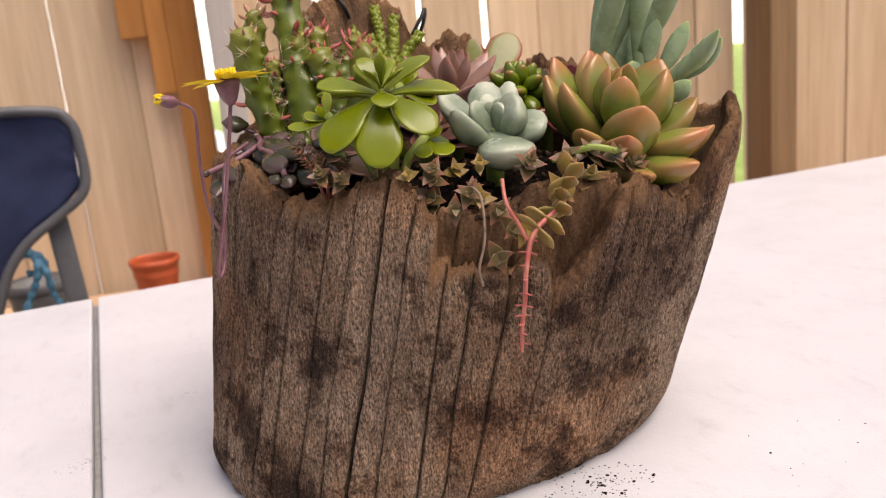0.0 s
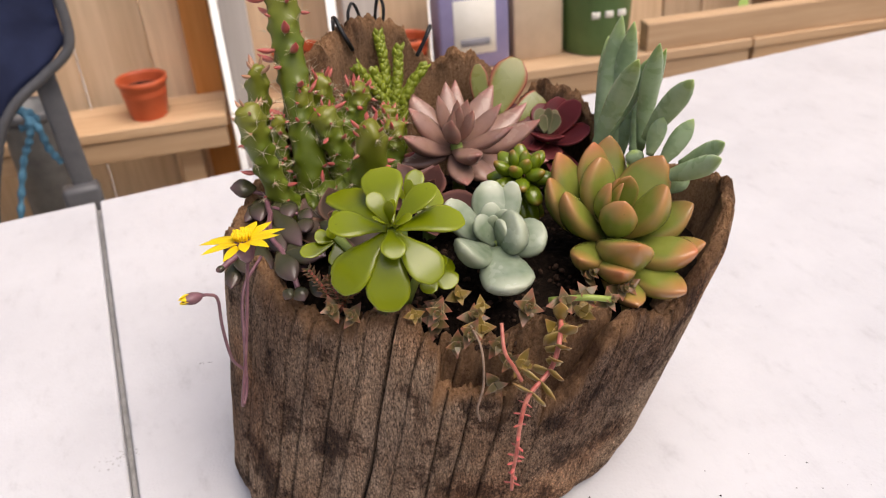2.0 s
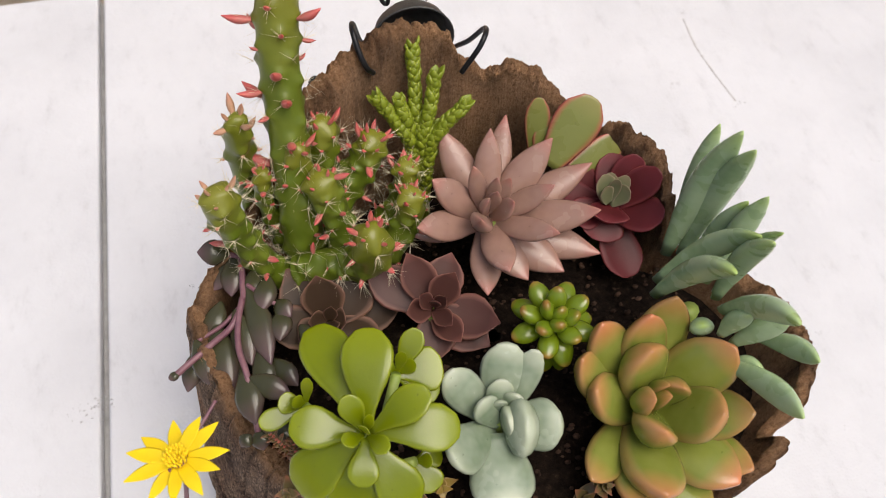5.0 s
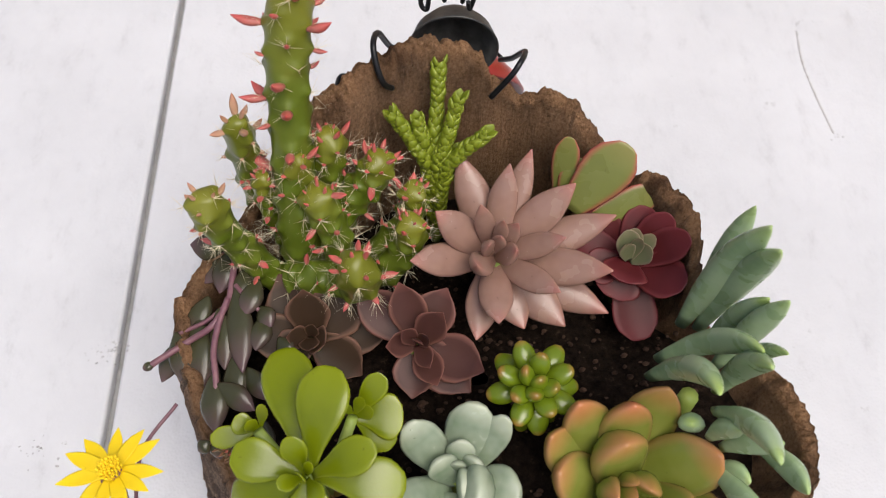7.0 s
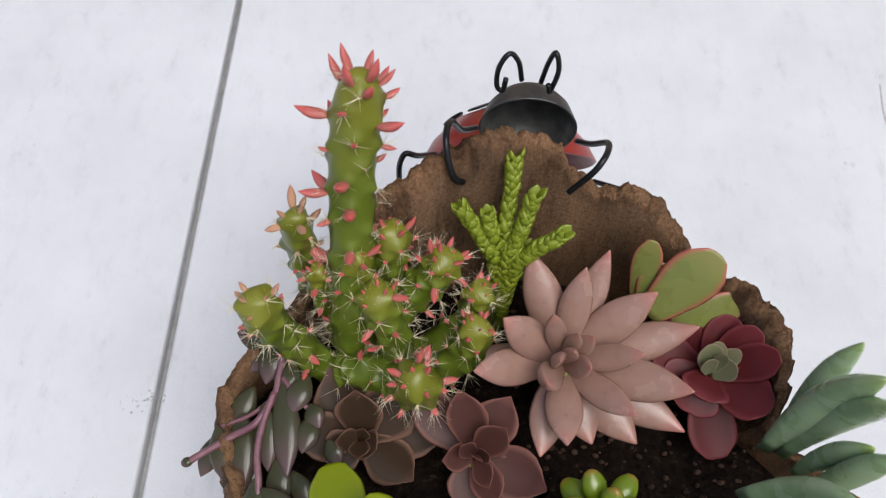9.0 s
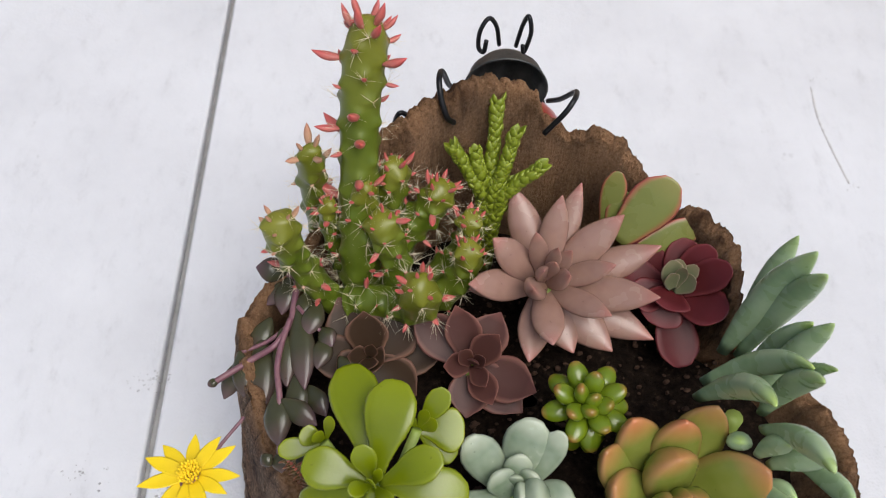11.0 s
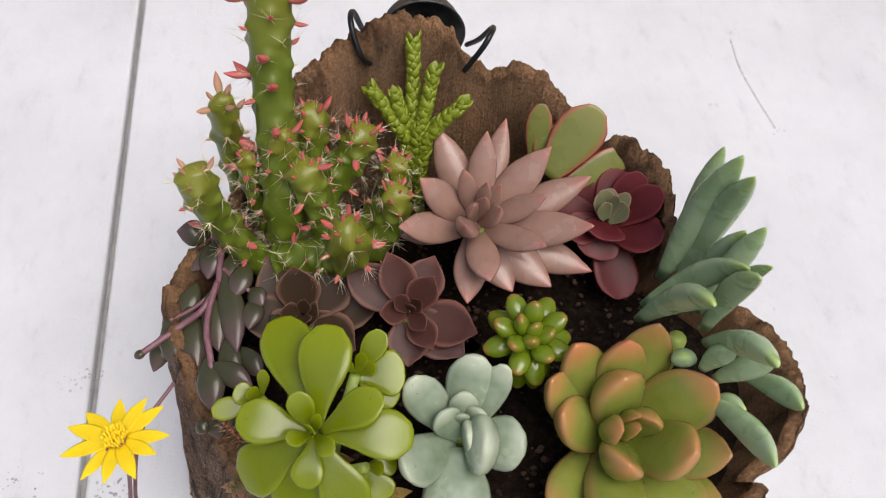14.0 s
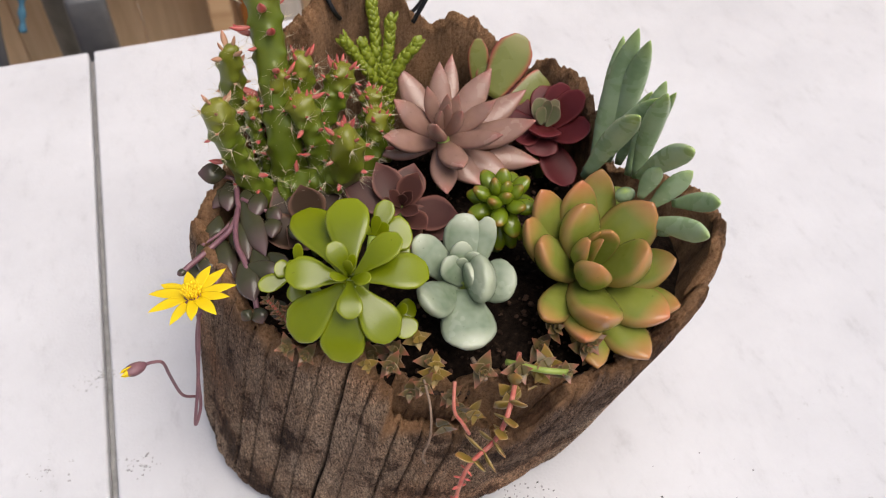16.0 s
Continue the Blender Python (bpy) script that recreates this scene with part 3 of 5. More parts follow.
tube(bm, spline([(-0.52, 0, 0.925), (-0.2, 0, 0.922), (-0.03, 0, 0.915), (0.008, 0, 0.898), (0.016, -0.003, 0.86), (0.012, -0.006, 0.805), (-0.026, -0.006, 0.773), (-0.059, -0.006, 0.752), (-0.083, -0.006, 0.731), (-0.104, -0.006, 0.701), (-0.128, -0.006, 0.643), (-0.147, -0.006, 0.583), (-0.160, -0.006, 0.50)]), 0.0072, 10)
part("back_frame", bm, M["grey_frame"], chair)
for x, lab in ((-0.018, "dark grey flat leg"), (-0.50, "")):
    bm = box_bm(-0.0145, 0.0145, -0.006, 0.010, -0.55, 0.215, 0.004)
    bmesh.ops.transform(bm, matrix=Matrix.Translation((x - 0.002, 0.012, 0.555)) @ Matrix.Rotation(radians(-3), 4, "Y"), verts=bm.verts[:])
    part("leg", bm, M["grey_frame"], chair, lab)
part("leg_joint", box_bm(-0.054, -0.001, -0.012, 0.022, 0.50, 0.605, 0.008), M["grey_frame"], chair, "grey plastic joint block")
part("seat", box_bm(-0.49, -0.03, -0.40, 0.0, 0.42, 0.445, 0.01), M["navy"], chair)
for x in (-0.47, -0.05):
    bm = bmesh.new()
    tube(bm, [(x, -0.39, 0.43), (x, -0.02, 0.0)], 0.011, 10)
    part("front_leg", bm, M["grey_frame"], chair)
rope = empty("rope", Matrix.Translation((-0.078, 1.075, 0.71)), "blue twisted rope tied to the chair frame", "rope")
for k, pts in enumerate(([(0, 0, 0.03), (0.012, -0.02, 0.0), (0.004, -0.01, -0.03), (-0.012, 0, -0.06), (-0.03, 0.002, -0.11), (-0.045, 0, -0.16)], [(0.0, -0.012, 0.02), (0.02, -0.016, -0.01), (0.024, 0, -0.05), (0.035, 0.0, -0.075)], [(-0.01, 0, 0.012), (0.014, -0.014, 0.012), (0.02, 0, -0.012), (-0.004, 0.004, -0.016)])):
    bm = bmesh.new()
    pth = spline(pts, 10)
    tube(bm, pth, [0.0048 + 0.0012 * math.sin(i * 1.3) for i in range(len(pth))], 9)
    part("strand", bm, M["rope"], rope)
bin_ = empty("black_tub", Matrix.Translation((-0.105, 1.44, 0.0)), "dark grey round tub standing behind the chair", "tub")
bm = bmesh.new()
lathe(bm, [(0, 0.0), (0.040, 0.0), (0.050, 0.575), (0.053, 0.58), (0.053, 0.605), (0.047, 0.605), (0.044, 0.56), (0, 0.55)], 40)
part("tub_wall", bm, M["dark_plastic"], bin_)
bm = bmesh.new()
lathe(bm, [(0.0535, 0.588), (0.056, 0.590), (0.057, 0.606), (0.053, 0.609), (0.047, 0.606)], 40)
part("tub_rim", bm, M["grey_frame"], bin_)

# ---- planter ----
CX, CY = 0.192, 0.225


def lerp_ring(table, ang):
    """Value at an angle from (degrees, value) pairs, round the circle."""
    ang %= 360
    t = sorted(table)
    t = [(t[-1][0] - 360, t[-1][1])] + t + [(t[0][0] + 360, t[0][1])]
    for (a, va), (b, vb) in zip(t, t[1:]):
        if a <= ang <= b:
            k = (ang - a) / (b - a)
            return va + (vb - va) * k
    return t[0][1]


RIM_R = [(6, .112), (16, .100), (23, .106), (30, .110), (36, .110), (43, .107), (60, .107), (72, .111), (82, .113), (98, .115), (124, .110), (148, .128), (167, .142), (197, .119), (224, .106), (263, .110), (277, .121), (292, .119), (322, .138), (330, .141), (337, .142), (347, .140), (355, .131)]
RIM_H = [(0, .164), (9, .158), (14, .163), (19, .188), (27, .197), (34, .199), (43, .203), (50, .190), (54, .176), (57, .202), (64, .217), (74, .223), (80, .214), (83, .219), (87, .224), (90, .240), (100, .250), (112, .250), (124, .245), (132, .236), (139, .210), (147, .186), (156, .174), (172, .169), (182, .167), (189, .162),
         (194, .156), (199, .153), (205, .151), (210, .153), (214, .157), (219, .162), (224, .164), (227, .161), (229.5, .156), (232.5, .151), (235.5, .146), (238.5, .141), (240, .125), (244.5, .120), (254, .120), (258.5, .118), (264, .122), (268.3, .119), (270.5, .105), (272.5, .111), (274.5, .118), (277, .122), (279.5, .128), (280.5, .140), (282, .147), (285, .152), (292, .146), (297, .140), (302, .136), (306, .140), (311, .149), (316, .163), (322, .165), (324, .147), (327, .149), (330, .168), (336, .175), (346, .169), (355, .166)]


def log_point(ang, h, r_in=0.0, rough=True):
    """A point of the log's side at an angle (degrees) and height over the table; the log leans and flares upwards."""
    k = min(1.0, h / 0.165)
    cx, cy = CX + (0.235 - CX) * k, CY + (0.207 - CY) * k
    a = radians(ang)
    base = 1 / math.sqrt((math.cos(a) / (0.154 if math.cos(a) > 0 else 0.119)) ** 2 + (math.sin(a) / 0.101) ** 2)
    rr = base + (lerp_ring(RIM_R, ang) - base) * min(1.0, k) ** (0.9 - 0.25 * max(0.0, math.cos(a)))
    rr -= 0.006 * max(0, 1 - h / 0.02) ** 2
    if rough:
        rr += 0.0022 * noise.noise(Vector((math.cos(a) * 6, math.sin(a) * 6, h * 8)))
        rr += 0.0012 * noise.noise(Vector((math.cos(a) * 40, math.sin(a) * 40, h * 14 + 3)))
        rr += 0.0006 * noise.noise(Vector((math.cos(a) * 120, math.sin(a) * 120, h * 50 + 9)))
    rr -= r_in
    return Vector((cx + rr * math.cos(a), cy + rr * math.sin(a), TOP + h))


CRACKS = [(224.5, 229.0, 0.7, 0.007), (196.5, 201.0, 0.45, 0.004), (259.0, 262.0, 0.5, 0.006), (211.0, 215.0, 0.42, 0.0037), (243.0, 247.0, 0.45, 0.0045), (284.0, 287.0, 0.42, 0.0037), (304.0, 307.0, 0.45, 0.0037), (182.0, 186.0, 0.45, 0.0037), (80.5, 80.0, 0.6, 0.006), (232.5, 236.0, 0.375, 0.003), (270.5, 273.0, 0.375, 0.003), (203.0, 207.0, 0.375, 0.003), (250.0, 254.0, 0.375, 0.0033), (189.0, 193.0, 0.33, 0.0027), (217.5, 221.5, 0.3, 0.0024), (295.0, 298.0, 0.33, 0.0027)]


def rim_h(ang):
    a = radians(ang)
    return lerp_ring(RIM_H, ang) + 0.004 * noise.noise(Vector((math.cos(a) * 22, math.sin(a) * 22, 0))) + 0.0022 * noise.noise(Vector((math.cos(a) * 75, math.sin(a) * 75, 5)))


def shell(angles, nz, hfun, r_out, thick, floor_h=0.0, closed=True, raw=0.0):
    """A wall of wood: outer side, torn rim and inner side."""
    bm = bmesh.new()
    fr, ck = bm.verts.layers.float.new("fray"), bm.verts.layers.float.new("shade_streak")
    cols = []
    for ang in angles:
        top = hfun(ang)
        col = []
        for i in range(nz + 1):
            q = i / nz
            h = floor_h + (top - floor_h) * q
            # c: shade painted into the groove's colour; depth: how far the groove cuts in
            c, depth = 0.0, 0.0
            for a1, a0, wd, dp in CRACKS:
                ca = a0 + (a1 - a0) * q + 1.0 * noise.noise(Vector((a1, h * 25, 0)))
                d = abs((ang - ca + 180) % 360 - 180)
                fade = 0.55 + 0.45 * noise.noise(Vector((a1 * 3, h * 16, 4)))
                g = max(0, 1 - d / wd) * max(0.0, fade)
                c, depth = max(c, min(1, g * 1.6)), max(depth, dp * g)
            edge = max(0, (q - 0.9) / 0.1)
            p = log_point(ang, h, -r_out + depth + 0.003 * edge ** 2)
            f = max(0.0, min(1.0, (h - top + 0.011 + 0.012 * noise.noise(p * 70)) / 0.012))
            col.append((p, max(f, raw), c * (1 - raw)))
        for i in range(9):
            q = i / 8
            h = top - 0.0015 + 0.003 * math.sin(math.pi * q) + 0.002 * noise.noise(Vector((ang * 0.6, q * 4, 1)))
            col.append((log_point(ang, h, -r_out + 0.003 + (thick - 0.003) * q), 1.0, 0.0))
        for i in range(1, 25):
            h = top - (top - 0.09) * i / 24
            rough_in = 0.0045 * noise.noise(Vector((ang * 0.045, h * 6, 7))) + 0.0016 * noise.noise(Vector((ang * 0.11, h * 10, 3))) + 0.0007 * noise.noise(Vector((ang * 0.35, h * 110, 3)))
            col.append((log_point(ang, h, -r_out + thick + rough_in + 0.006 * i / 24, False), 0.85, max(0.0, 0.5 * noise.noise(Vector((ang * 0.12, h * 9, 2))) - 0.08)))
        vs = []
        for p, f, c in col:
            v = bm.verts.new(p)
            v[fr], v[ck] = f, c
            vs.append(v)
        cols.append(vs)
    n = len(cols)
    for k in range(n if closed else n - 1):
        a, b = cols[k], cols[(k + 1) % n]
        for i in range(len(a) - 1):
            bm.faces.new((a[i], b[i], b[i + 1], a[i + 1]))
    if closed:
        bm.faces.new([c[0] for c in cols][::-1])
    else:
        for c in (cols[0], cols[-1]):
            bm.faces.new(c if c is cols[0] else c[::-1])
    return bm


planter = empty("log_planter", Matrix.Identity(4), "hollow weathered driftwood log used as a planter, on a white table", "planter")
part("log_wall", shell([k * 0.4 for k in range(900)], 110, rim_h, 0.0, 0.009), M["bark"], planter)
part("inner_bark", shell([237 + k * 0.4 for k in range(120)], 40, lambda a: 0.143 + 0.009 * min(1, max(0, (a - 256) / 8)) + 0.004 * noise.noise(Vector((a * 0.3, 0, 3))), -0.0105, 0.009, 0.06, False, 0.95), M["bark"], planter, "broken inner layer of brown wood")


def soil_bm():
    bm = bmesh.new()
    rings = []
    for i in range(1, 26):
        k = i / 25
        ring = []
        for j in range(90):
            ang = j * 4
            p = log_point(ang, 0.140, 0.012, False)
            c = Vector((0.232, 0.207, TOP + 0.150))
            q = c.lerp(p, k)
            q.z = TOP + 0.150 - 0.012 * k ** 3 + 0.0035 * noise.noise(q * 70) + 0.0025 * noise.noise(q * 190)
            ring.append(q)
        rings.append(ring)
    loft(bm, rings, cap=False)
    return bm


part("soil", soil_bm(), M["soil"], planter, "dark crumbly potting soil")
rs = random.Random(8)
bm = bmesh.new()
for _ in range(700):
    a, d = rs.uniform(0, 6.283), 0.098 * math.sqrt(rs.random())
    s = rs.uniform(0.0005, 0.0016)
    at = Vector((0.235 + d * math.cos(a), 0.207 + d * math.sin(a), TOP + 0.150 - 0.010 * (d / 0.098) ** 3 + s * 0.6))
    bmesh.ops.create_icosphere(bm, subdivisions=1, radius=1, matrix=Matrix.Translation(at) @ Euler((rs.random() * 3, rs.random() * 3, 0)).to_matrix().to_4x4() @ Matrix.Diagonal((s * 1.4, s, s * 0.8, 1)))
tagged(part("crumb_layer", bm, M["crumb"], planter, "loose brown and pale soil crumbs"), kind="stuff")

# ---- plants ----
P_GREEN = leaf_mat("glossy_green_leaf", (0.135, 0.17, 0.001), (0.23, 0.265, 0.012), (0.185, 0.22, 0.0015), (0.25, 0.29, 0.03), 0.02, 0.28, 0.5, 0.5, sss=0.08, spec=0.4)
P_GHOST = leaf_mat("dusty_pink_leaf", (0.297, 0.167, 0.126), (0.387, 0.194, 0.149), (0.378, 0.135, 0.108), (0.45, 0.324, 0.27), 0.12, 0.3, 0.3, 0.78, spec=0.45)
P_VIOLET = leaf_mat("brown_violet_leaf", (0.0468, 0.027, 0.0153), (0.225, 0.117, 0.081), (0.135, 0.063, 0.045), (0.108, 0.072, 0.054), 0.03, 0.48, 0.75, 0.8, spec=0.16)
P_ROSE = leaf_mat("rosy_violet_leaf", (0.078, 0.0312, 0.025), (0.234, 0.101, 0.078), (0.156, 0.0585, 0.0468), (0.14, 0.078, 0.0663), 0.03, 0.46, 0.75, 0.8, spec=0.18)
P_ORANGE = leaf_mat("green_orange_leaf", (0.189, 0.219, 0.0301), (0.482, 0.198, 0.0946), (0.516, 0.163, 0.0731), (0.396, 0.37, 0.163), 0.08, 0.24, 0.42, 0.74, spec=0.5)
P_PALE = leaf_mat("powdery_green_leaf", (0.154, 0.211, 0.123), (0.37, 0.414, 0.29), (0.422, 0.449, 0.326), (0.563, 0.581, 0.484), 0.22, 0.3, 0.4, 0.7)
P_BLUE = leaf_mat("blue_green_finger_leaf", (0.29, 0.41, 0.21), (0.38, 0.49, 0.25), (0.38, 0.51, 0.09), (0.57, 0.65, 0.49), 0.22, 0.32, 0.3, 0.82)
P_RED = leaf_mat("maroon_leaf", (0.085, 0.012, 0.014), (0.2, 0.045, 0.048), (0.14, 0.022, 0.026), (0.16, 0.06, 0.055), 0.04, 0.42, 0.5, 0.6, spec=0.16)
P_REDC = leaf_mat("grey_green_heart_leaf", (0.15, 0.16, 0.08), (0.3, 0.2, 0.15), (0.2, 0.15, 0.09), (0.26, 0.24, 0.17), 0.1, 0.42, 0.6, 0.7, spec=0.2)
P_BEAD = leaf_mat("grey_violet_bead", (0.051, 0.051, 0.0221), (0.085, 0.0467, 0.0467), (0.136, 0.0723, 0.085), (0.17, 0.145, 0.136), 0.05, 0.22, 0.3, 0.5)
P_BEAN = leaf_mat("jelly_bean_leaf", (0.138, 0.194, 0.00516), (0.163, 0.215, 0.0103), (0.258, 0.112, 0.0215), (0.292, 0.361, 0.129), 0.04, 0.2, 0.2, 0.84, spec=0.5)
P_JADE = leaf_mat("jade_leaf", (0.18, 0.195, 0.045), (0.375, 0.075, 0.0675), (0.225, 0.195, 0.0525), (0.338, 0.315, 0.188), 0.03, 0.32, 0.95, 0.7)
P_PAGODA = leaf_mat("olive_star_leaf", (0.112, 0.0863, 0.03), (0.3, 0.188, 0.105), (0.315, 0.0825, 0.0562), (0.225, 0.165, 0.09), 0.1, 0.4, 0.6, 0.42)
P_AMBER = leaf_mat("amber_star_leaf", (0.24, 0.16, 0.028), (0.4, 0.272, 0.12), (0.336, 0.136, 0.048), (0.32, 0.24, 0.104), 0.1, 0.45, 0.7, 0.6)
P_CHAIN = leaf_mat("yellow_green_scale", (0.176, 0.216, 0.0081), (0.257, 0.284, 0.0338), (0.189, 0.23, 0.0135), (0.27, 0.338, 0.101), 0.08, 0.45, 0.6, 0.5)
P_CACTUS = leaf_mat("cactus_skin", (0.1, 0.14, 0.009), (0.13, 0.16, 0.015), (0.17, 0.16, 0.012), (0.24, 0.25, 0.05), 0.14, 0.36, 0.1, 0.7)
P_PINK = leaf_mat("pink_cactus_leaf", (0.5, 0.13, 0.11), (0.58, 0.2, 0.15), (0.5, 0.05, 0.055), (0.6, 0.4, 0.32), 0.1, 0.4, 0.3, 0.4)
P_WITHER = leaf_mat("withered_tip_leaf", (0.5, 0.27, 0.16), (0.55, 0.33, 0.22), (0.36, 0.12, 0.07), (0.6, 0.45, 0.32), 0.15, 0.55, 0.3, 0.5)
P_PETAL = leaf_mat("yellow_petal", (0.86, 0.6, 0.002), (0.9, 0.68, 0.01), (0.88, 0.62, 0.002), (0.85, 0.7, 0.1), 0.05, 0.55, 0.3, 0.5, sss=0.05)
M["violet_stem"] = plain("violet_stem", (0.13, 0.05, 0.07), (0.21, 0.1, 0.11), 200, 0.45)
M["red_stem"] = plain("red_stem", (0.4, 0.07, 0.055), (0.5, 0.2, 0.14), 160, 0.45)
M["green_stem"] = plain("green_stem", (0.2, 0.27, 0.04), (0.27, 0.33, 0.07), 160, 0.5)
M["dry"] = plain("dried_stem", (0.12, 0.08, 0.05), (0.3, 0.2, 0.14), 160, 0.8)
M["spine"] = plain("pale_spines", (0.6, 0.5, 0.32), (0.72, 0.64, 0.48), 300, 0.6)
M["anther"] = plain("golden_anthers", (0.86, 0.58, 0.002), (0.9, 0.64, 0.004), 400, 0.7)
SOIL_Z = 0.882


def mm(v):
    return Vector(v) / 1000


def stalk(plant, centre, r, mt):
    bm = bmesh.new()
    tube(bm, [(0, 0, -0.004), (0.001, 0.001, (SOIL_Z - centre[2]) * 0.5), (0, 0.002, SOIL_Z - centre[2] - 0.006)], [r, r * 1.05, r * 1.15], 10)
    part("stem", bm, mt, plant)


def rosette(name, centre, axis, rows, thick, shape, material, label, inner=(), curl=0.3, cup=0.25, keel=0.0, sink=0.010, stem=None, seed=1, heart=None, broad=1.0):
    """A rosette: rows hold each leaf's tip from the heart and its breadth, in millimetres."""
    rr = random.Random(seed)
    th = empty(name, Matrix.Translation(centre), label, "succulent")
    ax = Vector(axis).normalized()
    far = max((mm(r[:3]) - ax * mm(r[:3]).dot(ax)).length for r in rows)
    for k, (x, y, z, w) in enumerate([*rows, *inner]):
        tip = mm((x, y, z))
        flat = tip - ax * tip.dot(ax)
        out = min(1.0, flat.length / far)
        base = ax * (-sink * out ** 0.7 + 0.002 * (1 - out)) + flat * 0.06
        L = (tip - base).length
        m = frame_to(base, tip, ax) @ Matrix.Rotation(radians(rr.uniform(-6, 6)), 4, "Y")
        mt = heart if heart and k >= len(rows) else material
        part("leaf", leaf_bm(L, w / 1000 * broad, w / 1000 * broad * thick * rr.uniform(0.92, 1.08), shape, curl * rr.uniform(0.7, 1.3), cup, rng=rr, keel=keel), mt, th, matrix=m)
    stalk(th, centre, 0.0035, stem or M["green_stem"])
    return th


def shoots(plant, centre, whole, axis, rows, thick, shape, material, curl=0.25, cup=0.25):
    """Side shoots of a plant, their leaves under the same plant."""
    ax, off = Vector(axis).normalized(), Vector(centre) - Vector(whole)
    for k, (x, y, z, w) in enumerate(rows):
        tip = mm((x, y, z))
        base = -ax * 0.003
        part("leaf", leaf_bm((tip - base).length, w / 1000, w / 1000 * thick, shape, curl, cup, rng=random.Random(k + 7)), material, plant, matrix=Matrix.Translation(off) @ frame_to(base, tip, ax))
    bm = bmesh.new()
    tube(bm, [off, off.lerp(Vector((0, 0, -0.03)), 0.5) + Vector((0, 0, -0.006)), (0, 0, SOIL_Z - whole[2])], 0.0022, 8)
    part("stem", bm, M["green_stem"], plant)


TILT_AX = (-0.05, -0.42, 0.90)
GC = (0.166, 0.151, 0.936)
green = rosette("green_rosette_succulent", GC, (-0.08, -0.28, 0.94), [(9, 38, 11, 19), (36, -2, -5, 17), (26, 7, 11, 13), (13, -24, -21, 17), (-12, -20, -33, 19), (-30, -5, -25, 19), (-27, 9, 3, 15), (-5, 11, 13, 9), (-5, -17, -8, 11), (-12, 52, -4, 19), (-9, -5, 8, 6), (7, -11, 7, 7), (0, -3, 14, 5), (3, 2, 12, 4)], 0.3, "spoon", P_GREEN, "glossy bright green spoon-leaved rosette succulent", curl=-0.3, cup=0.3, sink=0.006, broad=1.1)
shoots(green, (0.182, 0.173, 0.935), GC, TILT_AX, [(12, 14, 7, 10), (8, 1, 5, 6), (19, 1, -3, 18), (15, -8, -10, 12), (4, 5, 8, 5), (-3, 3, 6, 4)], 0.2, "spoon", P_GREEN)
shoots(green, (0.145, 0.172, 0.925), GC, TILT_AX, [(3, 7, 10, 5), (-10, 4, 1, 9), (-19, -2, -4, 9), (-4, 2, 4, 6), (-4, -10, -11, 9)], 0.25, "spoon", P_GREEN)
shoots(green, (0.183, 0.145, 0.913), GC, TILT_AX, [(7, -2, 2, 6), (7, -10, -9, 12), (12, 3, -5, 10), (-7, -10, -9, 9)], 0.22, "spoon", P_GREEN)

rosette("pink_rosette_succulent", (0.239, 0.246, 0.927), (-0.05, -0.40, 0.90), [(-13, 40, 18, 16), (7, 31, 23, 13), (18, 41, 19, 13), (35, 24, 18, 16), (54, 14, 5, 16), (49, -12, 5, 17), (25, -24, 10, 12), (0, -33, 2, 15), (-9, -33, -14, 15), (-35, -8, 12, 15), (-24, 10, 20, 15), (-38, 4, -8, 14), (31, -25, -20, 18), (50, -20, -18, 17), (13, -26, -20, 17), (-6, 10, 24, 9), (29, -1, 16, 11), (8, -9, 18, 10), (-8, -15, 18, 12), (9, 3, 21, 9), (-3, -7, 20, 8), (2, -3, 20, 7), (4, 3, 22, 7)], 0.6, "plump", P_GHOST, "dusty pink pointed-leaf rosette succulent", curl=0.38, cup=0.0, keel=0.25, sink=0.014, broad=1.02)
rosette("maroon_rosette_succulent", (0.299, 0.247, 0.918), (-0.05, -0.35, 0.93), [(-16, 27, 12, 15), (-18, -1, -6, 17), (-7, -12, -13, 21), (24, 4, 13, 16), (22, -14, 0, 20), (6, -27, -26, 21), (18, 14, 13, 16), (-5, -10, -1, 21), (10, 22, 8, 17), (-22, 12, 0, 17)], 0.24, "oval", P_RED, "dark maroon rosette succulent with a grey-green heart", inner=[(-2, 8, 12, 11), (8, 0, 9, 10), (2, 10, 10, 9), (10, 7, 9, 8), (3, 3, 13, 6), (-3, 2, 10, 8)], curl=0.5, cup=0.55, heart=P_REDC)
rosette("rosy_rosette_succulent", (0.206, 0.212, 0.913), TILT_AX, [(-7, 23, 12, 15), (13, 23, 6, 17), (28, -11, -6, 19), (11, 8, 13, 13), (-13, -3, 5, 10), (8, -18, -3, 12), (22, -17, -15, 19), (-3, -19, -15, 17), (-26, 25, 2, 18), (-6, 1, 11, 7), (5, -13, 4, 8), (0, -4, 11, 5), (5, -2, 10, 6)], 0.2, "point", P_ROSE, "rosy brown rosette succulent with pale leaf rims", curl=0.55, cup=0.6, broad=1.14)
rosette("brown_rosette_succulent", (0.160, 0.219, 0.906), TILT_AX, [(-2, 16, 14, 18), (-28, 1, -1, 18), (-15, 29, 4, 25), (19, 21, 3, 22), (35, 6, -7, 18), (7, -5, 4, 12), (-15, -7, -6, 16), (0, -9, 6, 8), (-9, -3, 8, 9), (21, -12, -16, 19), (2, 2, 9, 6)], 0.2, "point", P_VIOLET, "brown violet rosette succulent with pale leaf rims", curl=0.55, cup=0.6, broad=1.14)
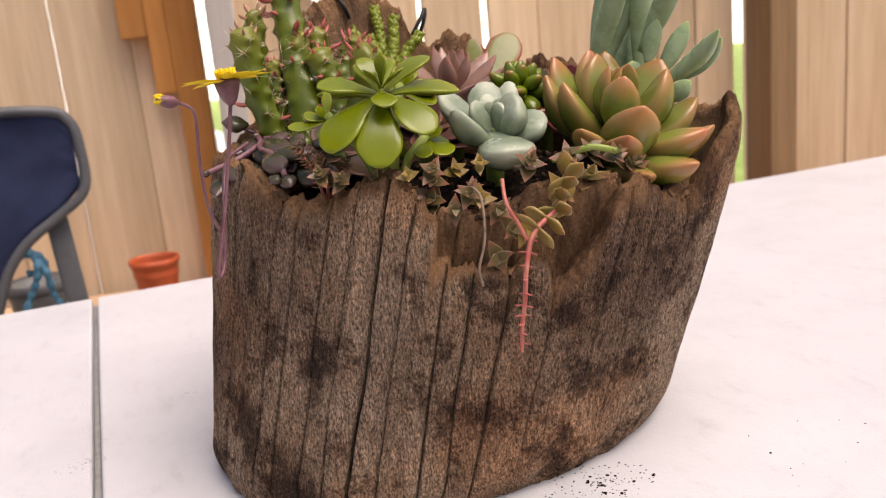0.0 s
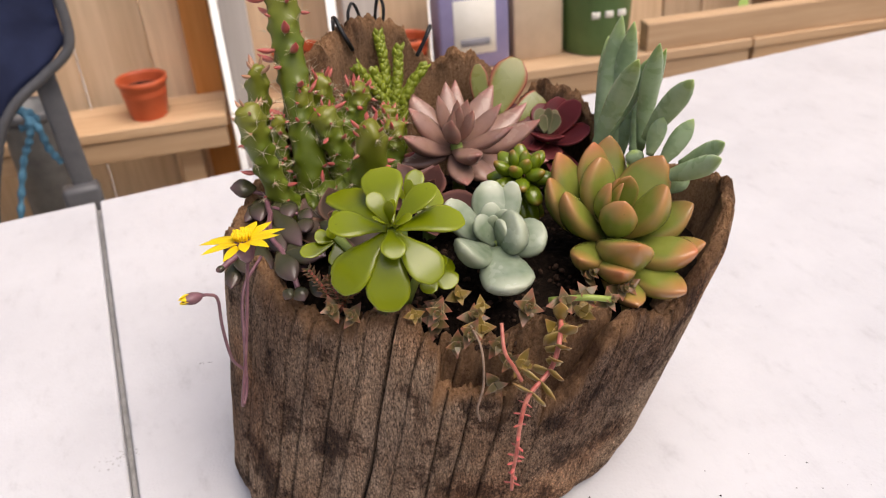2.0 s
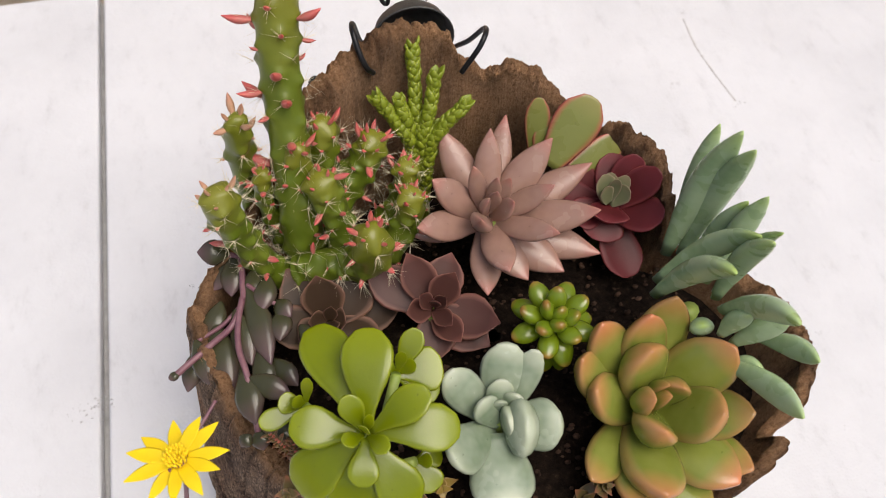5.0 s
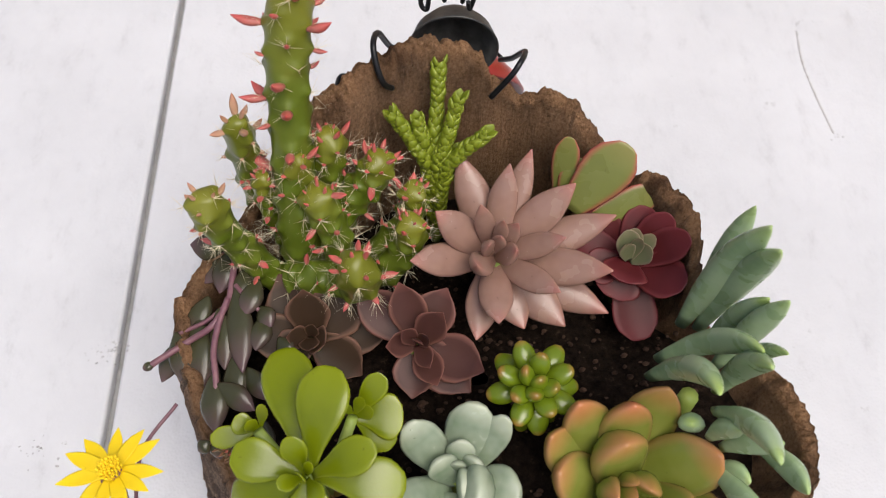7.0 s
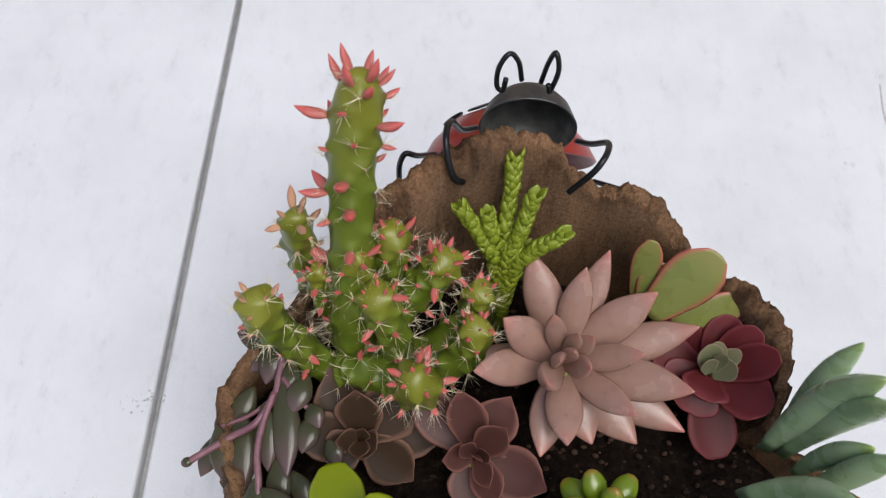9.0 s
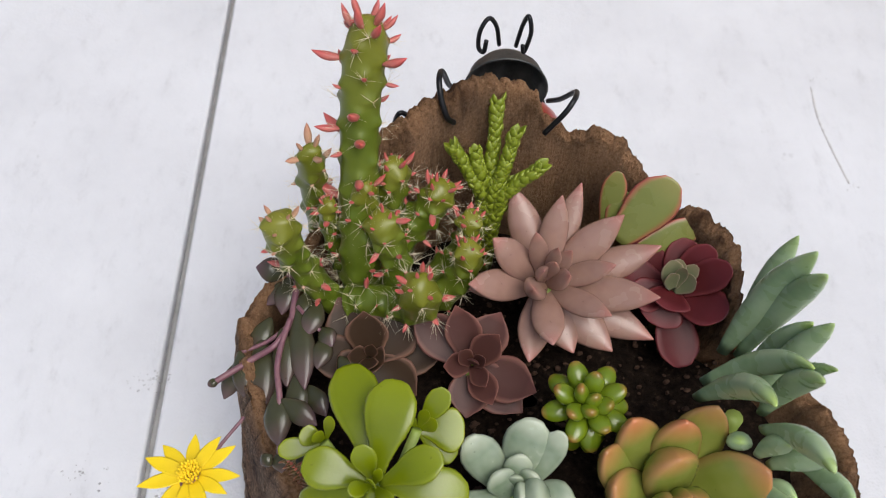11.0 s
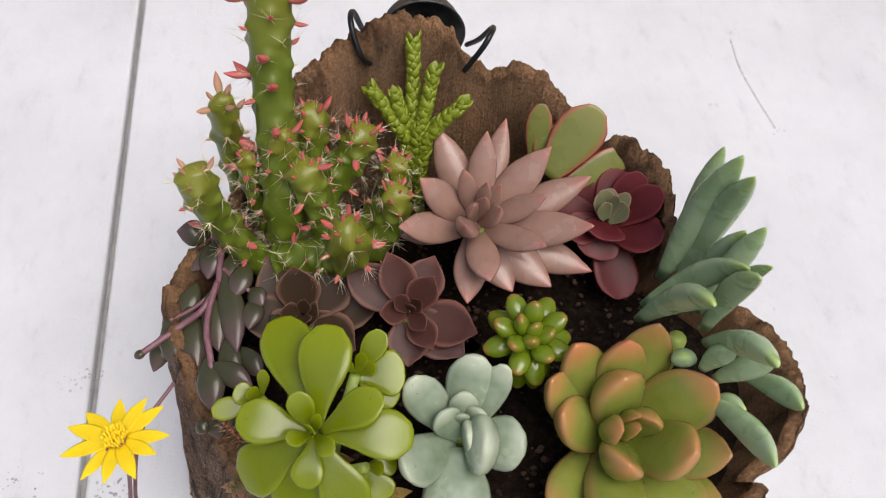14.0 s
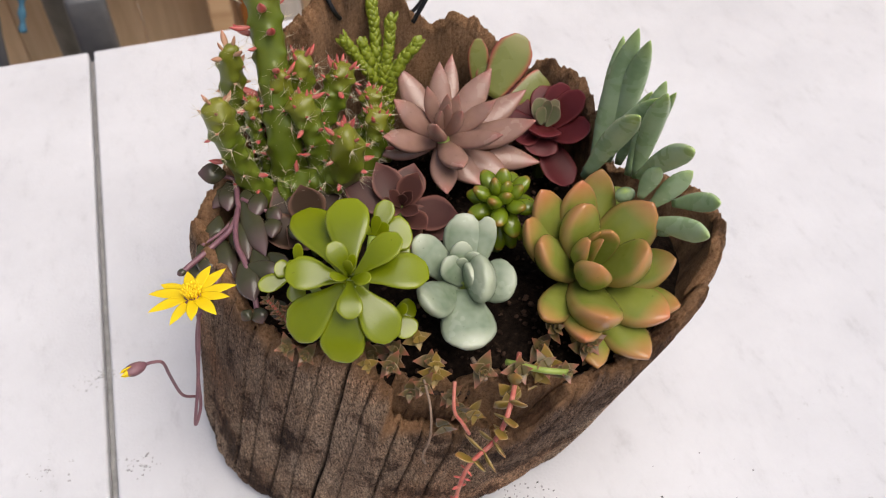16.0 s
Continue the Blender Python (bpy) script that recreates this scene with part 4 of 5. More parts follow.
rosette("orange_rosette_succulent", (0.287, 0.149, 0.906), (0.05, -0.35, 0.92), [(-20, 26, 34, 20), (-1, 24, 36, 20), (14, 31, 34, 21), (31, 7, 28, 25), (36, -16, 8, 21), (31, -34, -4, 20), (23, -38, -5, 25), (9, -49, -18, 22), (-16, -45, -20, 19), (-22, -40, -2, 19), (-37, -25, 2, 17), (-31, 16, 26, 19), (-29, 3, 22, 20), (-5, 10, 34, 22), (17, -18, 24, 23), (-12, -40, 10, 25), (-8, -20, 23, 18), (4, -6, 28, 13), (-9, -8, 28, 12), (-2, -8, 26, 8), (-1, -3, 27, 8)], 0.66, "blunt", P_ORANGE, "plump green rosette succulent blushed orange at the tips", curl=0.65, cup=0.1, keel=0.25, sink=0.016, broad=1.1)


def bundle(name, centre, axis, rows, thick, shape, material, label, curl=0.2, cup=0.1, stem="green_stem", broad=1.0):
    """Leaves with a foot and a tip each, and a breadth, in millimetres from the centre."""
    th = empty(name, Matrix.Translation(centre), label, "succulent")
    rr = random.Random(3)
    for k, r in enumerate(rows):
        b, t = mm(r[:3]), mm(r[3:6])
        L = (t - b).length
        part("leaf", leaf_bm(L, r[6] / 1000 * broad, r[6] / 1000 * thick * broad, shape, curl * rr.uniform(0.5, 1.5), cup, rng=rr), material, th, matrix=frame_to(b, t, axis))
    stalk(th, centre, 0.004, M[stem])
    return th


bundle("powdery_succulent", (0.221, 0.157, 0.915), (-0.05, -0.42, 0.9), [(-3, 2, -8, -19, 15, 14, 17), (1, 3, -8, 8, 22, 16, 20), (3, 1, -8, 20, 16, 15, 13), (3, -3, -9, 8, -13, 10, 24), (4, -3, -10, 24, -10, -1, 22), (-4, -3, -8, -24, -18, 6, 20), (-2, -6, -8, -6, -36, -13, 27), (0, -2, -6, -8, 2, 9, 13), (0, -1, -6, 2, 9, 11, 12), (1, -2, -6, 2, -8, 7, 14), (2, 0, -6, 8, 1, 9, 11), (0, 0, -4, 0, 1, 8, 7)], 0.66, "powder", P_PALE, "powdery grey-green plump-leaved succulent", curl=0.6, cup=0.2)
bundle("finger_succulent", (0.315, 0.185, 0.92), (-0.25, -0.7, 0.6), [(12, 42, -12, 20, 54, 53, 12), (5, 36, -14, 16, 35, 70, 16), (12, 34, -14, 20, 25, 68, 15), (14, 26, -10, 22, 22, 40, 12), (14, 14, -8, 26, 15, 50, 13), (-12, 14, 2, 8, -8, 60, 13), (-18, 4, 8, -12, -25, 67, 14), (8, -2, 6, 6, -18, 70, 13), (12, 4, 0, 13, -10, 64, 9), (2, -14, 18, 5, -45, 60, 14), (-4, -16, 4, -6, -17, 14, 12), (0, -22, 12, 4, -26, 34, 11), (6, -24, 6, 20, -31, 31, 12), (20, -22, 2, 28, -46, 22, 12), (2, -30, 2, 9, -67, 27, 13), (6, -28, -8, 16, -36, 2, 12)], 0.86, "finger", P_BLUE, "pale blue-green finger-leaved succulent with upright pointed leaves", curl=0.6, cup=0.15, broad=0.86)

# jelly bean plant
bean = empty("jelly_bean_succulent", Matrix.Translation((0.252, 0.190, 0.922)), "small green jelly-bean succulent with reddish tips", "succulent")
rr = random.Random(11)
for i in range(17):
    k = i / 16
    az, el = radians(137.5 * i), radians(-25 + 105 * k)
    d = Vector((math.cos(az) * math.cos(el), math.sin(az) * math.cos(el), math.sin(el)))
    d = Vector((-0.05, -0.3, 0.95)).rotation_difference(Vector((0, 0, 1))).inverted() @ d
    b = Vector((0, -0.002, 0.002)) + d * 0.004
    L = 0.0162 - 0.004 * k
    part("leaf", leaf_bm(L, L * 0.64, L * 0.62, "bean", 0.1, 0, 10, 12, rng=rr), P_BEAN, bean, matrix=frame_to(b, b + d))
for dx, dy in ((-4, -12), (3, -13), (9, -8)):
    b = mm((dx * 0.4, dy * 0.4, -8))
    part("leaf", leaf_bm(0.016, 0.0085, 0.008, "bean", 0.1, 0, 10, 12, rng=rr), P_BEAN, bean, matrix=frame_to(b, mm((dx, dy, -20))))
stalk(bean, (0.252, 0.190, 0.922), 0.003, M["green_stem"])

# jade leaves behind the pink rosette
jade = bundle("jade_sprig", (0.272, 0.268, 0.915), (-0.3, -0.8, 0.5), [(2, 0, 12, 25, 14, 39, 23), (0, 4, 10, 6, 15, 29, 14), (12, -2, 6, 42, 6, 15, 15), (-2, 8, 10, 0, 20, 38, 12)], 0.25, "oval", P_JADE, "green jade leaves with red rims", curl=0.15)

# ---- cactus ----
cactus = empty("cactus", Matrix.Translation((0.155, 0.258, 0.895)), "branching green cactus with pink leaves and pale spines", "cactus")


def cactus_stem(pts, r, seed, leaves=8, crown=1.0, top=None):
    """A fleshy stem with spots set in a spiral, each with a stub leaf and thin spines, and a crown of leaves at its tip."""
    rr = random.Random(seed)
    O = Vector((0.155, 0.258, 0.895))
    path = [p - O for p in spline(pts, 22)]
    n, nn = len(path), 28
    bm = bmesh.new()
    lu, lv = bm.verts.layers.float.new("lu"), bm.verts.layers.float.new("lv")
    side, rings, axes = None, [], []
    length = sum((b - a).length for a, b in zip(path, path[1:]))
    count = max(6, int(length / 0.0023))
    spots = [((i + 0.5 + rr.uniform(-0.25, 0.25)) / count, (i * 2.39996 + rr.uniform(-0.3, 0.3)) % 6.2832) for i in range(count)]
    for k, p in enumerate(path):
        t = (path[min(k + 1, n - 1)] - path[max(k - 1, 0)]).normalized()
        side = t.orthogonal().normalized() if side is None else (side - t * side.dot(t)).normalized()
        up = t.cross(side)
        s = k / (n - 1)
        rad = r * 1.06 * (0.95 + 0.07 * math.sin(s * 6 + seed)) * (1 if s < 0.88 else math.sqrt(max(0.05, 1 - ((s - 0.88) / 0.122) ** 2)))
        ring = []
        for j in range(nn):
            a = 2 * math.pi * j / nn
            b = sum(math.exp(-((s - s0) * length / 0.0024) ** 2 - (((a - a0 + math.pi) % 6.2832 - math.pi) * rad / 0.0026) ** 2) for s0, a0 in spots if abs(s - s0) * length < 0.007)
            ring.append(p + (rad * 0.96 + 0.0021 * b) * (math.cos(a) * side + math.sin(a) * up))
        rings.append(ring)
        axes.append((p, t, side.copy(), up, rad))
    made = loft(bm, rings)
    for k, rg in enumerate(made):
        for v in rg:
            v[lu], v[lv] = k / (n - 1), 0
    st = part("stem", bm, P_CACTUS, cactus)
    sp = bmesh.new()

    def spikes(p, d, many, ln):
        for _ in range(many):
            q = (d + Vector([rr.uniform(-0.9, 0.9) for _ in range(3)])).normalized()
            o = q.orthogonal().normalized() * 0.00012
            o2 = q.cross(o)
            tip = sp.verts.new(p + q * ln * rr.uniform(0.4, 1.25) + Vector((0, 0, -0.0006)))
            ring = [sp.verts.new(p + x) for x in (o, o2 * 0.9 - o * 0.5, -o2 * 0.9 - o * 0.5)]
            for i in range(3):
                sp.faces.new((ring[i], ring[(i + 1) % 3], tip))
    first = True
    for s, a in spots:
        p, t, sd, up, rad = axes[min(n - 1, int(s * (n - 1)))]
        d = math.cos(a) * sd + math.sin(a) * up
        b = p + d * (rad + 0.0004)
        spikes(b + d * 0.0012, (d + t * 0.4).normalized(), rr.randint(6, 10), 0.0065 + 0.2 * r)
        if s > 0.2 and rr.random() < 0.62:
            L = (rr.uniform(0.0028, 0.0046) if rr.random() < 0.65 else rr.uniform(0.005, 0.0085)) * (0.85 + 25 * r) * max(1.0, crown)
            part("leaf", leaf_bm(L, L * 0.42 if L > 0.005 else L * 0.6, L * 0.36, "spike", 0.4, 0, 7, 8, rng=rr), top if top and s > 0.75 else P_PINK, st, "small pink leaf" if first else "", matrix=frame_to(b - d * 0.0006, b + d + t * rr.uniform(-0.2, 0.6), t))
            first = False
    for i in range(leaves):
        a = i * 2.39996 + rr.uniform(-0.4, 0.4)
        out = math.sqrt((i + 0.5) / leaves)
        p, t, sd, up, rad = axes[-1]
        d = math.cos(a) * sd + math.sin(a) * up
        b = p + d * r * 0.78 * out - t * r * (0.12 + 0.75 * out * out)
        q = (d * (0.15 + 0.6 * out) + t * rr.uniform(0.6, 1.2)).normalized()
        L = rr.uniform(0.0055, 0.0115) * crown * (0.55 + 0.45 * out)
        part("leaf", leaf_bm(L, L * 0.36, L * 0.32, "spike", 0.3, 0, 8, 8, rng=rr), top or P_PINK, st, matrix=frame_to(b, b + q, t))
        spikes(b, q, 7, 0.006)
    tagged(part("spine_fuzz", sp, M["spine"], st, "pale thin spines", smooth=False), kind="stuff")
    return st


cactus_stem([(0.155, 0.258, 0.885), (0.156, 0.264, 0.925), (0.157, 0.279, 0.962), (0.159, 0.294, 0.994), (0.164, 0.309, 1.024)], 0.0091, 1, 9, 1.5)
cactus_stem([(0.150, 0.250, 0.893), (0.138, 0.2535, 0.905), (0.130, 0.253, 0.930), (0.126, 0.251, 0.952), (0.1248, 0.2503, 0.970)], 0.0072, 2, 5, 0.8, P_WITHER)
cactus_stem([(0.150, 0.272, 0.893), (0.137, 0.281, 0.912), (0.135, 0.283, 0.945), (0.1376, 0.279, 0.980)], 0.0056, 3, 4, 1.0, P_WITHER)
cactus_stem([(0.148, 0.268, 0.895), (0.142, 0.271, 0.928), (0.143, 0.272, 0.952)], 0.0032, 10, 3, 0.6)
cactus_stem([(0.150, 0.250, 0.904), (0.160, 0.2475, 0.908), (0.175, 0.243, 0.913), (0.183, 0.234, 0.929), (0.1825, 0.2275, 0.956)], 0.0084, 4, 7, 0.8)
cactus_stem([(0.170, 0.252, 0.898), (0.1725, 0.2555, 0.922), (0.169, 0.259, 0.940), (0.1656, 0.262, 0.956)], 0.0070, 9, 6, 0.7)
cactus_stem([(0.156, 0.262, 0.898), (0.158, 0.268, 0.930), (0.159, 0.273, 0.966)], 0.0058, 7, 7, 0.8)
cactus_stem([(0.163, 0.268, 0.898), (0.169, 0.277, 0.935), (0.1725, 0.2825, 0.968)], 0.0066, 8, 7, 0.8)
cactus_stem([(0.163, 0.264, 0.905), (0.177, 0.270, 0.932), (0.188, 0.2735, 0.946), (0.1938, 0.275, 0.961)], 0.0070, 5, 8, 0.8)
cactus_stem([(0.180, 0.260, 0.896), (0.199, 0.265, 0.916), (0.205, 0.268, 0.932), (0.2056, 0.2686, 0.946)], 0.0060, 6, 7, 0.7)
cactus_stem([(0.172, 0.250, 0.896), (0.192, 0.2505, 0.908), (0.203, 0.253, 0.925), (0.205, 0.2556, 0.943)], 0.0066, 12, 7, 0.7)

# scaly chain shoots against the back of the log
chain = empty("scaly_sprig", Matrix.Translation((0.215, 0.281, 0.905)), "bright yellow-green scaly sprig succulent", "succulent")
one = leaf_bm(0.0052, 0.0046, 0.0022, "spike", 0.5, 0.4, 5, 8)
scale_leaf = part("scale", one, P_CHAIN, chain)
rr = random.Random(5)
first = True
for pts in ([(0, 0, -0.02), (0, 0.004, 0.028), (0.001, 0.016, 0.05), (0.0025, 0.0285, 0.071)], [(0, 0, -0.02), (0.001, 0.003, 0.03), (0.006, 0.009, 0.048), (0.010, 0.015, 0.063)], [(0.002, 0, -0.02), (0.003, 0.002, 0.026), (0.011, 0.003, 0.042), (0.021, 0.005, 0.053)], [(-0.002, 0, -0.02), (-0.003, 0.004, 0.028), (-0.010, 0.009, 0.045), (-0.017, 0.013, 0.057)], [(-0.002, 0, -0.02), (-0.003, 0.006, 0.03), (-0.007, 0.013, 0.054)], [(0, -0.002, -0.02), (0.003, 0, 0.02), (0.009, 0.006, 0.040)]):
    pth = spline(pts, 12)
    bm = bmesh.new()
    tube(bm, pth, [0.0024] * (len(pth) - 4) + [0.0022, 0.0018, 0.0013, 0.0006], 8)
    part("shoot", bm, P_CHAIN, chain)
    for k in range(4, len(pth) - 1):
        t = (pth[k + 1] - pth[k]).normalized()
        sd = t.orthogonal().normalized()
        up = t.cross(sd)
        for q in range(3):
            a = (k * 3 + q) * 2.39996 + rr.uniform(-0.25, 0.25)
            d = math.cos(a) * sd + math.sin(a) * up
            w = rr.uniform(0.8, 1.25)
            m = frame_to(pth[k] + d * 0.0013 + t * 0.002 * (q / 3), pth[k] + d * 0.0026 + t * 0.0048, -d) @ Matrix.Diagonal((w, w * rr.uniform(0.8, 1.1), w, 1))
            if first:
                scale_leaf.matrix_basis, first = m, False
                continue
            ob = new("scale", scale_leaf.data)
            ob.matrix_basis, ob.parent = m, chain

# ---- grey-violet beads spilling over the rim ----
ruby = bundle("bead_succulent", (0.120, 0.220, 0.905), (-0.2, -0.5, 0.85), [(2, 36, 14, -12, 37, 17, 11), (2, 40, 5, -1, 21, 1, 11), (4, 38, 4, -9, 27, 0, 9), (17, 24, 8, 12, 7, 6, 10), (7, 22, 6, 12, -17, 1, 12), (0, 12, 4, 4, -14, -2, 11), (-10, 11, -2, -8, -24, -10, 14), (-19, 4, -2, -15, -17, -8, 10), (-20, 2, -8, -26, -14, -15, 9), (0, -18, 2, 3, -41, -3, 12), (3, -22, 3, 19, -34, 2, 10), (3, -42, -6, 4, -50, -10, 8), (0, -44, -5, -5, -47, -8, 6), (18, 12, 5, 24, 2, 6, 9), (20, 8, 4, 18, -8, 4, 10), (10, 30, 6, 8, 14, 4, 10), (-6, 20, 0, -14, 4, -6, 10), (8, -8, 0, 10, -30, -6, 11), (14, -14, 0, 22, -28, -2, 9), (-4, -4, -6, -6, -30, -16, 11), (27, -2, 4, 33, -12, 3, 8), (10, -40, -5, 16, -52, -10, 9), (22, -36, -3, 24, -50, -9, 8)], 0.8, "drop", P_BEAD, "grey-violet bead-leaved succulent spilling over the log rim", stem="violet_stem", broad=1.08)
for pts, r in (([(6, 36, 8), (5, 24, 6), (4, 15, 5), (-2, 4, 4), (-12, -1, 0), (-26, -9, -3), (-29, -11, -4)], 1.5), ([(4, 16, 6), (1, 4, 5), (0, -8, 4), (2, -20, 3), (3, -36, -2), (3, -43, -6)], 1.4), ([(6, 36, 9), (0, 37, 12), (-3, 36, 15)], 1.2), ([(7, 22, 7), (12, 16, 7), (18, 10, 6)], 1.0), ([(4, 14, 5), (-6, 8, 0), (-18, 4, -3)], 1.0)):
    bm = bmesh.new()
    tube(bm, spline([mm(p) for p in pts], 8), r / 1000, 8)
    part("stem", bm, M["violet_stem"], ruby, "thin violet stem")
part("bud", leaf_bm(0.005, 0.0042, 0.0042, "bean", 0, 0, 10, 12), P_BEAD, ruby, matrix=frame_to(mm((-27, -10, -3)), mm((-32, -12, -4))))

# ---- yellow flower on its looping stem ----
flower = empty("yellow_flower", Matrix.Translation((0.0995, 0.152, 0.9455)), "yellow daisy flower on a thin looping violet stem", "flower")
fax = Vector((-0.02, 0.08, 0.99)).normalized()
rot = Vector((0, 0, 1)).rotation_difference(fax).to_matrix()
rr = random.Random(21)
for k in range(11):
    a = 2 * math.pi * k / 11 + rr.uniform(-0.1, 0.1)
    L = 0.0158 * rr.uniform(0.88, 1.08)
    d = rot @ Vector((math.cos(a), math.sin(a), rr.uniform(-0.08, 0.14)))
    part("petal", leaf_bm(L, L * 0.36, 0.0008, "spike", rr.uniform(-0.3, 0.1), 0.35, 10, 10, rng=rr), P_PETAL, flower, matrix=frame_to(d * 0.0025, d * 0.02, fax))
bm = bmesh.new()
for k in range(46):
    r = 0.0036 * math.sqrt(k / 46)
    a = k * 2.39996
    p = rot @ Vector((r * math.cos(a), r * math.sin(a), 0.001))
    q = rot @ Vector((r * 1.3 * math.cos(a), r * 1.3 * math.sin(a), 0.0035 + rr.uniform(0, 0.0015)))
    tube(bm, [p, q], [0.0004, 0.0005], 5)
part("disc", bm, M["anther"], flower, "golden disc of anthers")
bm = bmesh.new()
rings = []
for r, z in ((0.001, -0.0105), (0.0028, -0.0085), (0.0044, -0.004), (0.0052, -0.0005), (0.003, 0.0008)):
    rings.append([rot @ Vector((r * math.cos(2 * math.pi * j / 14) * (1 + 0.08 * (j % 2)), r * math.sin(2 * math.pi * j / 14) * (1 + 0.08 * (j % 2)), z)) for j in range(14)])
loft(bm, rings)
part("calyx", bm, M["violet_stem"], flower)
bm = bmesh.new()
tube(bm, spline([rot @ Vector((0, 0, -0.009)), (-0.004, -0.002, -0.030), (-0.010, -0.006, -0.055), (-0.0165, -0.009, -0.0795), (-0.0125, -0.002, -0.076), (-0.009, 0.002, -0.055), (-0.003, 0.018, -0.036), (0.010, 0.035, -0.030)], 10), 0.0008, 8)
part("stem", bm, M["violet_stem"], flower)
bm = bmesh.new()
tube(bm, spline([(-0.0125, -0.006, -0.062), (-0.0165, -0.012, -0.050), (-0.0175, -0.016, -0.030), (-0.017, -0.022, -0.012), (-0.020, -0.024, -0.0075), (-0.0235, -0.0255, -0.006)], 8), 0.0007, 8)
part("bud_stem", bm, M["violet_stem"], flower)
bd = frame_to((-0.0225, -0.025, -0.006), (-0.034, -0.031, -0.003))
part("bud", leaf_bm(0.0095, 0.0058, 0.0058, "bean", 0, 0, 12, 14), M["violet_stem"], flower, matrix=bd)
for k in range(5):
    a = k * 1.2566
    part("bud_petal", leaf_bm(0.005, 0.0024, 0.0008, "spike", -0.2, 0.3, 6, 8), P_PETAL, flower, matrix=bd @ Matrix.Translation((0.0012 * math.cos(a), 0.0058, 0.0012 * math.sin(a))) @ Matrix.Rotation(a, 4, "Y"))

# ---- star-leaved trailing plant at the front ----
trail = empty("star_trailing_succulent", Matrix.Translation((0.205, 0.112, 0.895)), "trailing olive and amber star-leaved succulent with a red stem", "succulent")
rr = random.Random(31)
TO = Vector((0.205, 0.112, 0.895))


def star(at, axis, size, pairs=4, mt=None):
    ax = Vector(axis).normalized()
    sd = ax.orthogonal().normalized()
    up = ax.cross(sd)
    spin = rr.uniform(0, 3.14)
    for k in range(pairs):
        L = 0.84 * size * (1 - 0.2 * k)
        for q in range(2):
            a = spin + q * math.pi + k * math.pi / 2 + rr.uniform(-0.12, 0.12)
            d = math.cos(a) * sd + math.sin(a) * up
            rise = 0.12 + 0.22 * k
            b = Vector(at) - TO + ax * (0.0018 * k - 0.003)
            part("leaf", leaf_bm(L * 1.12, L * 0.9, L * 0.16, "tri", 0.35, 0.45, 8, 8, rng=rr), mt or P_PAGODA, trail, matrix=frame_to(b, b + d * (1 - rise * 0.4) + ax * rise, ax))


for at, ax, size, n, mt in (((0.176, 0.124, 0.900), (-0.2, -0.8, 0.55), 0.0085, 4, None), ((0.189, 0.116, 0.889), (-0.2, -0.8, 0.5), 0.0085, 4, None), ((0.216, 0.110, 0.899), (-0.1, -0.75, 0.6), 0.0105, 5, None), ((0.196, 0.118, 0.901), (-0.2, -0.8, 0.5), 0.006, 3, P_AMBER),
                           ((0.201, 0.112, 0.880), (-0.2, -0.8, 0.3), 0.0085, 3, None), ((0.252, 0.098, 0.899), (0.1, -0.7, 0.6), 0.0085, 4, None), ((0.166, 0.128, 0.899), (-0.3, -0.8, 0.5), 0.006, 3, P_AMBER), ((0.183, 0.119, 0.882), (-0.2, -0.9, 0.3), 0.008, 3, None), ((0.205, 0.108, 0.872), (-0.2, -0.9, 0.1), 0.009, 3, None),
                           ((0.197, 0.108, 0.860), (-0.2, -0.9, 0.0), 0.0095, 2, None), ((0.211, 0.106, 0.870), (0.1, -0.9, 0.2), 0.009, 3, P_AMBER), ((0.232, 0.104, 0.901), (0, -0.6, 0.7), 0.010, 3, None), ((0.243, 0.102, 0.904), (0.1, -0.5, 0.8), 0.008, 2, None), ((0.226, 0.100, 0.888), (0.1, -0.9, 0.3), 0.0095, 2, P_AMBER), ((0.132, 0.147, 0.902), (-0.3, -0.6, 0.6), 0.008, 4, None), ((0.140, 0.142, 0.899), (-0.3, -0.7, 0.6), 0.008, 4, None), ((0.155, 0.140, 0.898), (-0.3, -0.7, 0.6), 0.007, 3, None)):
    star(at, ax, size, n, mt)
for k in range(26):
    ang = 222 + 74 * k / 25 + rr.uniform(-2, 2)
    q = log_point(ang, 0.150, rr.uniform(0.014, 0.034), False)
    q.z = TOP + 0.150 + rr.uniform(-0.004, 0.012)
    if 0.198 < q.x < 0.234 and q.y > 0.113:
        continue
    star(q, (rr.uniform(-0.4, 0.3), rr.uniform(-0.9, -0.4), rr.uniform(0.4, 0.9)), rr.uniform(0.0075, 0.011), rr.randint(3, 4), P_AMBER if rr.random() < 0.15 else None)
stem_pts = [(0.238, 0.120, 0.890), (0.224, 0.094, 0.892), (0.214, 0.084, 0.883), (0.200, 0.079, 0.876), (0.194, 0.076, 0.864), (0.191, 0.074, 0.850), (0.189, 0.074, 0.840), (0.187, 0.072, 0.830)]
pth = spline([Vector(p) - TO for p in stem_pts], 8)
bm = bmesh.new()
tube(bm, pth, [0.0013 - 0.0005 * k / len(pth) for k in range(len(pth))], 9)
part("stem", bm, M["red_stem"], trail, "long red hanging stem")
for k in range(5, len(pth) - 1, 3):
    t = (pth[k + 1] - pth[k]).normalized()
    for q in range(2):
        a = q * math.pi + k * 0.8
        sd = t.orthogonal().normalized()
        d = (math.cos(a) * sd + math.sin(a) * t.cross(sd) + t * 0.15).normalized()
        L = 0.0112 if k < 26 else 0.0042
        part("leaf", leaf_bm(L, L * (0.66 if k < 26 else 0.4), L * 0.18, "point", 0.2, 0.4, 7, 8, rng=rr), P_AMBER if k < 26 else P_PINK, trail, matrix=frame_to(pth[k], pth[k] + d, -t))
